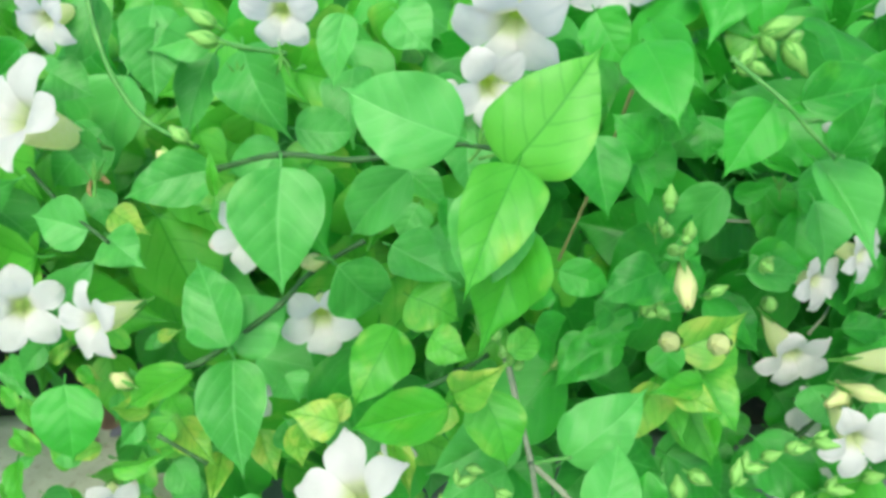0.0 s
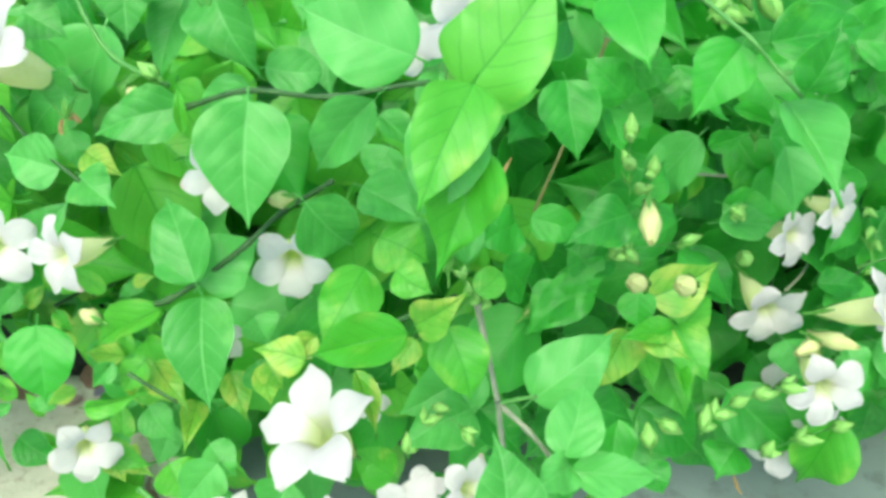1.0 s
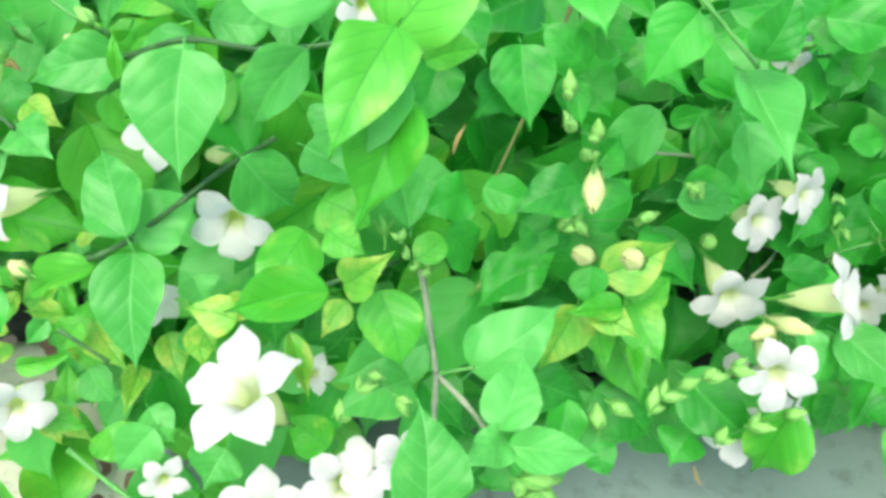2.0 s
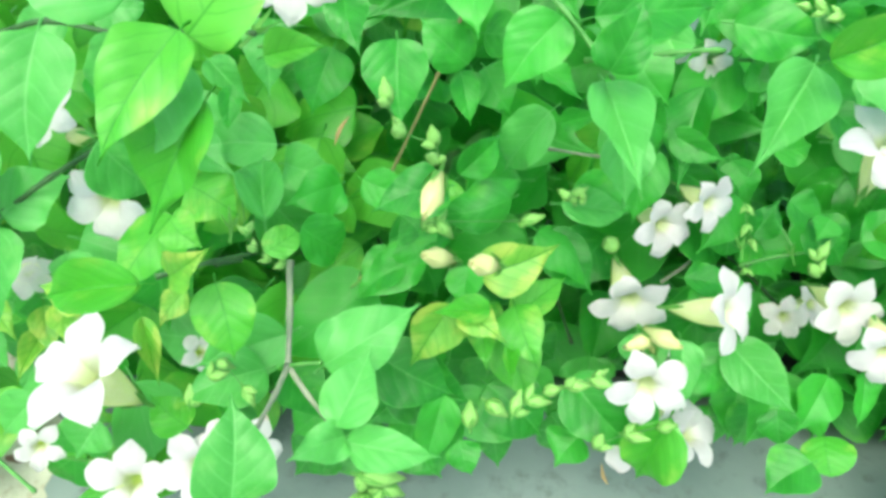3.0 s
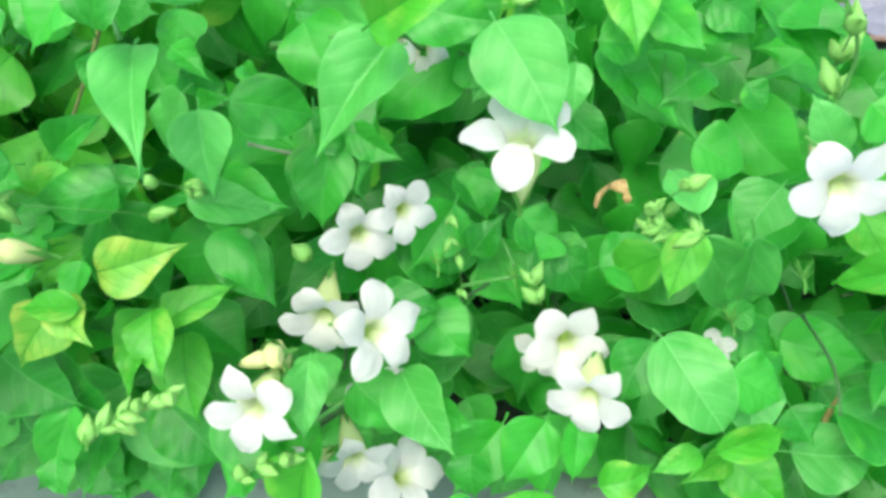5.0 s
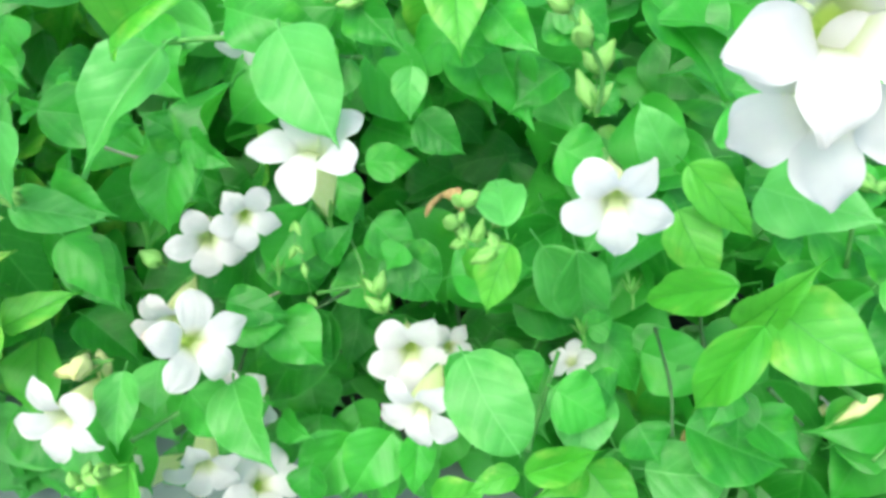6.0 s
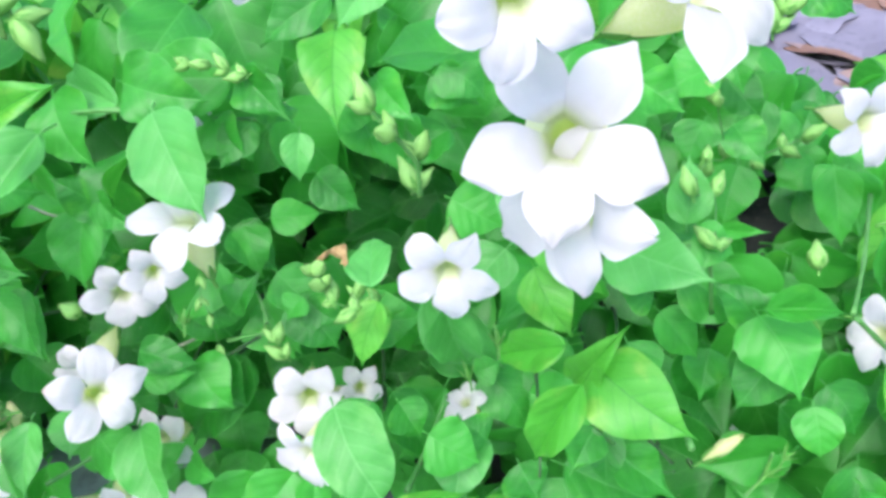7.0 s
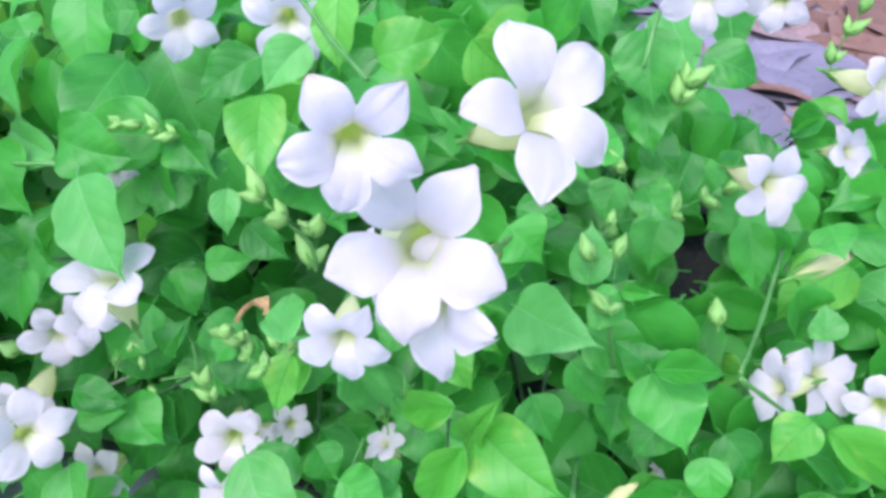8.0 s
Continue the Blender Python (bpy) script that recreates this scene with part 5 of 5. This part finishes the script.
# flowers
flower((-0.0352, 0.1215, 0.2661), (-0.279, -0.238, 0.930), 0.0460, 52, 3)
flower((-0.1409, 0.1722, 0.3050), (-0.492, -0.755, 0.433), 0.0317, 27, 0)
flower((-0.1823, 0.1962, 0.2890), (0.420, -0.720, 0.550), 0.0360, -8, 0)
flower((-0.1783, 0.2367, 0.3619), (-0.381, -0.513, 0.770), 0.0499, 4, 0)
flower((-0.1739, 0.2771, 0.3825), (-0.2815, -0.9558, 0.0848), 0.029, 169, 0)
flower((-0.0652, 0.2556, 0.3958), (-0.0317, -0.998, 0.0548), 0.029, 2, 0)
flower((0.0281, 0.2853, 0.3742), (-0.291, -0.947, -0.133), 0.0530, 18, 0)
flower((0.0213, 0.26, 0.3598), (0.1514, -0.9742, 0.1675), 0.037, 174, 0)
flower((0.0859, 0.3464, 0.3696), (-0.0571, -0.9965, 0.0618), 0.040, -177, 0)
flower((-0.0866, 0.2228, 0.3077), (0.0564, -0.9129, 0.4043), 0.031, 30, 0)
flower((-0.0534, 0.1986, 0.2784), (0.1604, -0.9427, 0.2926), 0.036, 178, 0)
flower((-0.1508, 0.1509, 0.2028), (0.4158, -0.8358, 0.3585), 0.031, 163, 0)
flower((-0.0355, 0.1217, 0.1792), (0.0934, -0.639, 0.7635), 0.036, -1, 0)
flower((0.027, 0.1202, 0.2258), (0.483, -0.5524, 0.6793), 0.026, -48, 0)
flower((-0.0004, 0.1224, 0.2), (-0.0176, -0.7531, 0.6576), 0.036, 115, 0)
flower((0.0063, 0.1312, 0.204), (-0.0545, -0.6921, 0.7198), 0.022, 14, 0)
flower((0.2049, 0.2740, 0.2334), (0.463, -0.809, 0.361), 0.0333, 17, 0)
flower((0.2249, 0.2776, 0.2490), (0.511, -0.800, 0.315), 0.0284, 28, 0)
flower((0.1917, 0.2475, 0.1994), (0.164, -0.982, 0.096), 0.0391, 24, 0)
flower((0.2314, 0.2166, 0.2372), (0.706, -0.374, 0.601), 0.0379, -24, 0)
flower((0.1914, 0.1743, 0.2256), (0.023, -0.946, 0.323), 0.0341, 27, 0)
flower((0.2187, 0.2069, 0.1517), (0.472, -0.874, 0.118), 0.0341, 9, 0)
flower((0.2393, 0.2195, 0.1324), (0.572, -0.181, 0.800), 0.0388, -64, 0)
flower((0.192, 0.1919, 0.1581), (-0.4535, -0.8113, 0.3689), 0.033, 129, 0)
flower((0.2924, 0.2889, 0.1589), (-0.2268, -0.8643, 0.449), 0.026, 148, 0)
flower((0.3055, 0.2558, 0.2061), (0.286, -0.842, 0.458), 0.0361, 38, 0)
flower((0.3172, 0.2277, 0.2044), (-0.107, -0.980, 0.167), 0.0357, 44, 0)
flower((0.2771, 0.2484, 0.3197), (-0.05, -0.20, 0.98), 0.0385, 190, 2)
flower((0.3828, 0.2370, 0.3227), (0.178, -0.972, 0.155), 0.0317, 40, 0)
flower((0.4223, 0.2072, 0.4044), (0.080, -0.850, 0.520), 0.0465, 38, 3)
flower((0.4224, 0.2091, 0.3829), (-0.410, -0.879, 0.241), 0.0431, 61, 3)
flower((0.4135, 0.1963, 0.4416), (0.440, -0.866, 0.238), 0.0303, 24, 0)
flower((0.4489, 0.2390, 0.4314), (0.590, -0.388, 0.709), 0.0422, -6, 0)
flower((0.5455, 0.4368, 0.2753), (0.502, -0.762, 0.410), 0.0432, 42, 0)
flower((0.5960, 0.5158, 0.2534), (0.473, -0.638, 0.607), 0.0299, 22, 0)
flower((0.5899, 0.3844, 0.1962), (0.56, -0.47, 0.68), 0.0465, -28, 3)
flower((0.5599, 0.3609, 0.2052), (-0.810, -0.498, 0.309), 0.0358, 52, 0)
flower((0.6149, 0.3686, 0.1959), (-0.355, -0.8494, 0.3904), 0.035, 25, 0)
flower((0.2462, 0.3824, 0.3577), (0.5758, -0.8169, 0.0331), 0.037, 163, 0)
flower((0.301, 0.3886, 0.3621), (0.3271, -0.9407, 0.0903), 0.040, 64, 0)
flower((0.49, 0.4683, 0.3605), (-0.0109, -0.9993, 0.036), 0.038, -167, 0)
flower((0.5283, 0.49, 0.352), (-0.1508, -0.9867, 0.0608), 0.032, 176, 0)
flower((0.5997, 0.5121, 0.3), (0.7737, -0.5756, 0.2649), 0.041, -34, 0)
flower((0.3722, 0.2874, 0.1878), (-0.3861, -0.14, 0.9118), 0.021, 63, 0)
flower((0.5217, 0.3811, 0.0791), (0.592, 0.4088, 0.6946), 0.016, -93, 0)
flower((0.2, 0.3609, 0.2902), (0.5624, -0.8186, 0.117), 0.038, 164, 0)
flower((0.3111, 0.3005, 0.162), (0.3799, -0.6317, 0.6758), 0.024, 169, 0)
flower((0.2173, 0.2457, 0.1556), (-0.0263, -0.84, 0.5419), 0.035, -180, 0)
flower((-0.0015, 0.2677, 0.3484), (0.4026, -0.8887, 0.2191), 0.024, 170, 0)
flower((0.2190, 0.3360, 0.2976), (0.305, -0.922, 0.238), 0.0240, 177, 0)
flower((-0.0851, 0.1754, 0.2549), (0.120, -0.300, 0.950), 0.0240, 10, 1)
flower((-0.084, 0.1331, 0.1791), (0.4178, -0.7457, 0.519), 0.022, 166, 0)
flower((-0.0226, 0.1894, 0.1920), (0.550, -0.500, 0.660), 0.0200, 20, 0)
# single buds
bud("cream", (0.4851, 0.2774, 0.1935), (0.4992, 0.2837, 0.2100), 0.0070)
bud("dry", (0.4298, 0.2659, 0.1632), (0.4320, 0.2777, 0.1821), 0.0090)
bud("cream", (0.0933, 0.1847, 0.3275), (0.091, 0.1649, 0.3264), 0.0094)
bud("cream", (0.1003, 0.1883, 0.2791), (0.0906, 0.1749, 0.2933), 0.0093)
bud("cream", (0.1187, 0.1835, 0.2834), (0.1094, 0.1714, 0.2954), 0.0099)
bud("cream", (0.1895, 0.2017, 0.2343), (0.1995, 0.1864, 0.2443), 0.0091)
bud("cream", (-0.0466, 0.195, 0.3191), (-0.0553, 0.1941, 0.3182), 0.0083)
bud("green", (-0.1022, 0.224, 0.357), (-0.1095, 0.2275, 0.361), 0.0068)
bud("cream", (0.5658, 0.4202, 0.2304), (0.5898, 0.4339, 0.2373), 0.0123)
bud("green", (0.5258, 0.3658, 0.2379), (0.5231, 0.3736, 0.2469), 0.0102)
bud("cream", (0.1967, 0.2006, 0.2333), (0.1825, 0.1936, 0.2309), 0.0082)
bud("green", (0.1793, 0.2691, 0.2197), (0.1749, 0.2654, 0.2278), 0.0098)
bud("cream", (0.1964, 0.1992, 0.2216), (0.1914, 0.2059, 0.23), 0.0076)
bud("green", (-0.0926, 0.2576, 0.3907), (-0.1037, 0.2615, 0.3954), 0.0073)
bud("green", (-0.0908, 0.251, 0.3866), (-0.1022, 0.2529, 0.3888), 0.0077)
bud("green", (-0.1062, 0.2325, 0.3514), (-0.1121, 0.2363, 0.3558), 0.0070)
bud("green", (-0.117, 0.2338, 0.3362), (-0.1195, 0.2393, 0.3426), 0.0082)
bud("cream", (-0.1122, 0.2261, 0.3425), (-0.1177, 0.2299, 0.3469), 0.0071)
bud("cream", (0.0541, 0.2155, 0.2306), (0.0732, 0.2213, 0.2487), 0.0085)
bud("dry", (0.3101, 0.2815, 0.2646), (0.3152, 0.2995, 0.2705), 0.0133)
bud("dry", (0.041, 0.2398, 0.2918), (0.0464, 0.2525, 0.305), 0.0061)
bud("cream", (-0.1271, 0.1642, 0.2767), (-0.1342, 0.1664, 0.2793), 0.0079)
bud("dry", (-0.1505, 0.2294, 0.3252), (-0.1505, 0.236, 0.3325), 0.0098)
bud("green", (0.1146, 0.1681, 0.1888), (0.1133, 0.1754, 0.197), 0.0088)
bud("green", (0.1213, 0.1811, 0.1921), (0.1314, 0.1776, 0.188), 0.0089)
bud("husk", (0.022, 0.2284, 0.3482), (0.0295, 0.2299, 0.3494), 0.0140)
bud("husk", (0.015, 0.2225, 0.3556), (0.0181, 0.2255, 0.3585), 0.0140)
bud("husk", (0.0158, 0.1674, 0.304), (0.0153, 0.1718, 0.3086), 0.0102)
bud("husk", (0.1056, 0.2643, 0.2754), (0.1045, 0.2688, 0.2803), 0.0093)
bud("husk", (-0.0806, 0.2373, 0.3782), (-0.0815, 0.2411, 0.3826), 0.0094)
bud("husk", (-0.0595, 0.2236, 0.3948), (-0.0586, 0.2197, 0.3904), 0.0096)
bud("husk", (-0.1466, 0.2256, 0.3354), (-0.1466, 0.231, 0.3415), 0.0119)
bud("husk", (0.3933, 0.2695, 0.2549), (0.392, 0.2742, 0.26), 0.0106)
bud("husk", (0.5135, 0.2835, 0.1825), (0.5177, 0.2886, 0.1863), 0.0127)
bud("husk", (0.5178, 0.2829, 0.198), (0.5203, 0.287, 0.2013), 0.0094)
bud("husk", (0.3765, 0.2835, 0.2101), (0.3742, 0.2873, 0.2147), 0.0106)
bud("husk", (0.2761, 0.2809, 0.2167), (0.2739, 0.2848, 0.2213), 0.0090)
bud("husk", (0.2429, 0.2662, 0.2312), (0.2415, 0.2713, 0.237), 0.0100)
bud("husk", (0.1694, 0.282, 0.2904), (0.1693, 0.2867, 0.2958), 0.0103)
bud("dry", (0.205, 0.2217, 0.063), (0.1984, 0.2303, 0.0725), 0.0070)
# bud spikes
raceme([(0.1329, 0.1607, 0.215), (0.1384, 0.1666, 0.2173), (0.1464, 0.1691, 0.2222), (0.1543, 0.1671, 0.231), (0.1639, 0.1662, 0.2388)], 0.0059)
raceme([(0.0918, 0.1917, 0.3275), (0.0915, 0.1801, 0.3441), (0.0807, 0.1749, 0.352), (0.0772, 0.1666, 0.369)], 0.0051)
raceme([(0.0865, 0.1986, 0.2864), (0.0919, 0.1971, 0.2913), (0.1281, 0.2329, 0.2646)], 0.0058)
raceme([(0.3712, 0.2465, 0.3511), (0.3709, 0.2527, 0.3592), (0.3679, 0.2401, 0.3757), (0.3625, 0.2382, 0.3844)], 0.0060)
raceme([(0.4715, 0.3087, 0.2917), (0.4708, 0.353, 0.2826), (0.4603, 0.332, 0.2972), (0.4657, 0.3649, 0.2907), (0.4767, 0.4049, 0.2677), (0.4661, 0.3837, 0.3103)], 0.0068)
raceme([(0.3449, 0.2431, 0.2912), (0.3318, 0.2519, 0.284), (0.3276, 0.2547, 0.2892), (0.3345, 0.237, 0.3149)], 0.0059)
raceme([(0.2441, 0.2862, 0.2442), (0.2459, 0.2796, 0.2364), (0.2501, 0.2768, 0.2293), (0.2529, 0.2728, 0.2115)], 0.0036)
raceme([(0.0331, 0.1735, 0.2815), (0.0283, 0.1694, 0.2864), (0.0248, 0.1663, 0.295), (0.0218, 0.1673, 0.3024), (0.0137, 0.1885, 0.3067)], 0.0035)
raceme([(0.2684, 0.3264, 0.333), (0.2603, 0.3263, 0.3348), (0.252, 0.3261, 0.336), (0.2429, 0.3243, 0.3362)], 0.0050)
raceme([(0.177, 0.1774, 0.1711), (0.1887, 0.1759, 0.1867), (0.2021, 0.1743, 0.1984)], 0.0063)
raceme([(0.1482, 0.2327, 0.2832), (0.1539, 0.2358, 0.2794), (0.1445, 0.2207, 0.2933)], 0.0045)
raceme([(0.3395, 0.2767, 0.2629), (0.3305, 0.2754, 0.2627), (0.3361, 0.2803, 0.2683)], 0.0051)
raceme([(0.1351, 0.2883, 0.3556), (0.1409, 0.2912, 0.3556)], 0.0068)
raceme([(0.1535, 0.3158, 0.3587), (0.1665, 0.318, 0.3533)], 0.0110)
raceme([(0.2887, 0.2723, 0.2136), (0.2858, 0.2736, 0.2229)], 0.0064)
raceme([(0.4985, 0.4689, 0.2225), (0.5178, 0.5004, 0.2127), (0.5302, 0.5093, 0.215)], 0.0085)
raceme([(0.5569, 0.4657, 0.3352), (0.5604, 0.4672, 0.3503), (0.5637, 0.4699, 0.3612)], 0.0061)
raceme([(0.4869, 0.4287, 0.3235), (0.4893, 0.4311, 0.3321)], 0.0083)
raceme([(0.0738, 0.1174, 0.2225), (0.081, 0.1192, 0.2123), (0.0767, 0.1147, 0.2105)], 0.0091)
raceme([(-0.0002, 0.1312, 0.2361), (0.0066, 0.1402, 0.2435), (0.0113, 0.1427, 0.2517), (0.023, 0.135, 0.2472)], 0.0047)

# ---- inner foliage, older leaves in the shade behind ----
rnd = random.Random(11)
VIEW = -OUTWARD
# open gaps between the branches, where the shade below shows: a point and a radius
GAPS = [
        ((0.0466, 0.2073, 0.2357), 0.020), ((0.1679, 0.2246, 0.1667), 0.022), ((0.0686, 0.2349, 0.2588), 0.018), ((-0.0478, 0.225, 0.3858), 0.017), ((0.0259, 0.269, 0.3166), 0.020),
        ((-0.0341, 0.2006, 0.3204), 0.016), ((0.1486, 0.2224, 0.1726), 0.017), ((0.0912, 0.2713, 0.2782), 0.021), ((0.2126, 0.3237, 0.2438), 0.019), ((0.1507, 0.2843, 0.2479), 0.021),
        ((0.1885, 0.3196, 0.2991), 0.018), ((0.1082, 0.2891, 0.3148), 0.020), ((0.0841, 0.2730, 0.2673), 0.025), ((0.1627, 0.2940, 0.2892), 0.018), ((-0.0779, 0.3227, 0.3260), 0.020),
        ((0.0035, 0.2990, 0.3003), 0.020), ((0.0866, 0.3014, 0.2635), 0.025), ((0.1419, 0.3169, 0.2260), 0.020),
]
MORE_GAPS = [
        ((0.232, 0.3295, 0.277), 0.021), ((0.2639, 0.3345, 0.2197), 0.023), ((0.4125, 0.2794, 0.2063), 0.020), ((0.4616, 0.2982, 0.1715), 0.021), ((0.5322, 0.4828, 0.1679), 0.042),
        ((0.4194, 0.348, 0.3114), 0.025), ((0.4352, 0.2761, 0.2664), 0.022), ((0.4788, 0.337, 0.1463), 0.022), ((0.2591, 0.2987, 0.1849), 0.022), ((0.3607, 0.3723, 0.289), 0.021),
        ((0.3108, 0.34, 0.2684), 0.021), ((0.4270, 0.3115, 0.2217), 0.020), ((0.3025, 0.3075, 0.1821), 0.020), ((0.3114, 0.3625, 0.2815), 0.022), ((0.3650, 0.4374, 0.2989), 0.030),
        ((0.4401, 0.4235, 0.2610), 0.030), ((0.2215, 0.2814, 0.2740), 0.020), ((0.2572, 0.3130, 0.2532), 0.025), ((0.2651, 0.2600, 0.1990), 0.030), ((0.2378, 0.3557, 0.2445), 0.020),
        ((0.3090, 0.3725, 0.2454), 0.025), ((0.3756, 0.4314, 0.2479), 0.030),
]


def in_gap(p, least=0.0):
    for q, r in GAPS + MORE_GAPS:
        if r < least:
            continue
        d = p - Vector(q)
        if (d - d.dot(VIEW) * VIEW).length < r:
            return True
    return False


inner = 0
for n in range(30000):
    if inner >= 2100:
        break
    x, y, z = rnd.uniform(-0.60, 0.92), rnd.uniform(0.16, 1.0), rnd.uniform(0.04, 0.31)
    edge = 0.90 + 0.07 * math.sin(x * 9) if x < 0.40 else 0.82 + 0.05 * math.sin(x * 30)
    top = 0.31 if x < 0.44 else 0.16 - 0.14 * (y - 0.4)
    if y > edge or z > top or (0.06 < x < 0.36 and y < 0.30 and z < 0.10) or z < 0.24 - y or (x < -0.24 and y < 0.36 and z < 0.14):
        continue
    if x < -0.45 - 0.12 * math.sin(y * 11) or x > 0.80 + 0.10 * math.sin(y * 13) or z > 0.20 + 0.35 * (0.95 - y) + 0.05 * math.sin(x * 17 + y * 11):
        continue
    p = Vector((x, y, z))
    clear = not in_gap(p)
    for q, r in COVER:
        d = p - q
        deep = d.dot(VIEW)
        side = (d - deep * VIEW).length
        if side < r + 0.02 and deep < 0.042:
            clear = False
            break
    if not clear:
        continue
    length = rnd.uniform(0.046, 0.070)
    way = Vector((rnd.uniform(-1, 1), rnd.uniform(-0.6, 0.3), rnd.uniform(-1.0, 0.15))).normalized()
    # mostly paler kinds on the left, their colour standing in for the brighter light there
    ob = new("leaf", PLAIN["G" if rnd.random() < (0.93 if x > 0.05 else 0.12) else rnd.choice("YYYM")][rnd.randrange(6)])
    place(ob, leaf_pose(p - way * length * 0.5, p + way * length * 0.5, length * rnd.uniform(0.55, 0.8), rnd.uniform(-50, 50)), owner(p))
    inner += 1

# ---- large low leaves close over the soil ----
low = 0
for n in range(9000):
    if low >= 1000:
        break
    x, y, z = rnd.uniform(-0.60, 0.92), rnd.uniform(0.26, 0.98), rnd.uniform(0.025, 0.11)
    edge = 0.90 + 0.07 * math.sin(x * 9) if x < 0.40 else 0.80 + 0.05 * math.sin(x * 30)
    if y > edge or (0.05 < x < 0.33 and y < 0.292 + 0.012 * math.sin(x * 60)) or (x < -0.22 and y < 0.36):
        continue
    p = Vector((x, y, z))
    if in_gap(p, 0.04) or any((p - q).length < r + 0.02 for q, r in COVER):
        continue
    length = rnd.uniform(0.05, 0.075)
    way = Vector((rnd.uniform(-1, 1), rnd.uniform(-1.0, 0.3), rnd.uniform(-0.5, 0.1))).normalized()
    ob = new("leaf", PLAIN["G"][rnd.randrange(6)])
    place(ob, leaf_pose(p - way * length * 0.5, p + way * length * 0.5, length * rnd.uniform(0.65, 0.85), rnd.uniform(-25, 25)), owner(p))
    low += 1

# ---- main shoots from the foot up into the foliage ----
for e in PLANTS:
    f = e.location
    for k in range(7):
        a = rnd.uniform(-0.11, 0.11)
        top = Vector((f.x + a, rnd.uniform(0.30, 0.5), rnd.uniform(0.08, 0.13)))
        foot = Vector((f.x + a * 0.25, f.y + rnd.uniform(-0.03, 0.03), -0.01))
        mid = foot.lerp(top, 0.55) + Vector((rnd.uniform(-0.03, 0.03), 0.03, 0.03))
        stem([tuple(foot), tuple(mid), tuple(top)], 0.0020, "dark")

# ---- fallen leaves on the soil and the path ----


def fallen_shape(seed, mat):
    r = random.Random(seed)
    verts = []
    cols = (-1, -0.5, 0, 0.5, 1)
    for s, h in blade(*(ROUND if seed % 2 else BLUNT)[:2], 12):
        for c in cols:
            verts.append((c * h * (1 + 0.1 * math.sin(s * 14 + seed)), s - 0.5, 0.04 * abs(c) * h + 0.035 * math.sin(s * 4 + seed) + 0.06 * c * math.sin(s * 5 + seed) * h + 0.02))
    return mesh_of("fallen_leaf", verts, grid_faces(len(verts) // 5, 5), mat)


FALLEN = [fallen_shape(s, LITTER[s % 3]) for s in range(9)]
WORDS = ("grey dead leaf lying curled on the soil", "brown dead leaf lying on the soil bed", "pale tan dead leaf lying on the ground")


def fallen(x, y, size, turn, s):
    ob = new("fallen_leaf", FALLEN[s])
    base = soil_height(x, y) if y > 0.349 else (0.019 if x < -0.22 else 0.014)
    ob.matrix_world = Matrix.LocRotScale((x, y, base + 0.001), Euler((rnd.uniform(-0.12, 0.12), rnd.uniform(-0.12, 0.12), radians(turn))), (size * 0.75, size, size))
    tagged(ob, WORDS[s % 3], "fallen leaf", "fallen leaves on the ground")


for n in range(330):
    x, y = rnd.uniform(0.40, 1.1), rnd.uniform(0.80, 1.62)
    if math.hypot((x - 0.74) / 0.33, (y - 1.15) / 0.44) > 1 + 0.35 * noise.noise(Vector((x * 7, y * 7, 5))):
        continue
    brown = x > 0.64 + rnd.uniform(-0.06, 0.1) and y > 1.06 + rnd.uniform(-0.1, 0.15)
    fallen(x, y, rnd.uniform(0.10, 0.20), rnd.uniform(0, 360), rnd.choice((1, 4, 7, 1, 4, 7, 2)) if brown else rnd.choice((0, 3, 6, 0, 3, 6, 0, 3, 6, 2)))
for n in range(14):
    fallen(rnd.uniform(0.0, 0.9), rnd.uniform(0.30, 0.45), rnd.uniform(0.012, 0.024), rnd.uniform(0, 360), rnd.choice((1, 4, 7, 2, 5)))

for n in range(46):
    fallen(rnd.uniform(-0.55, -0.16), rnd.uniform(0.05, 0.345), rnd.uniform(0.012, 0.03), rnd.uniform(0, 360), rnd.choice((1, 4, 7, 2, 5, 0)))
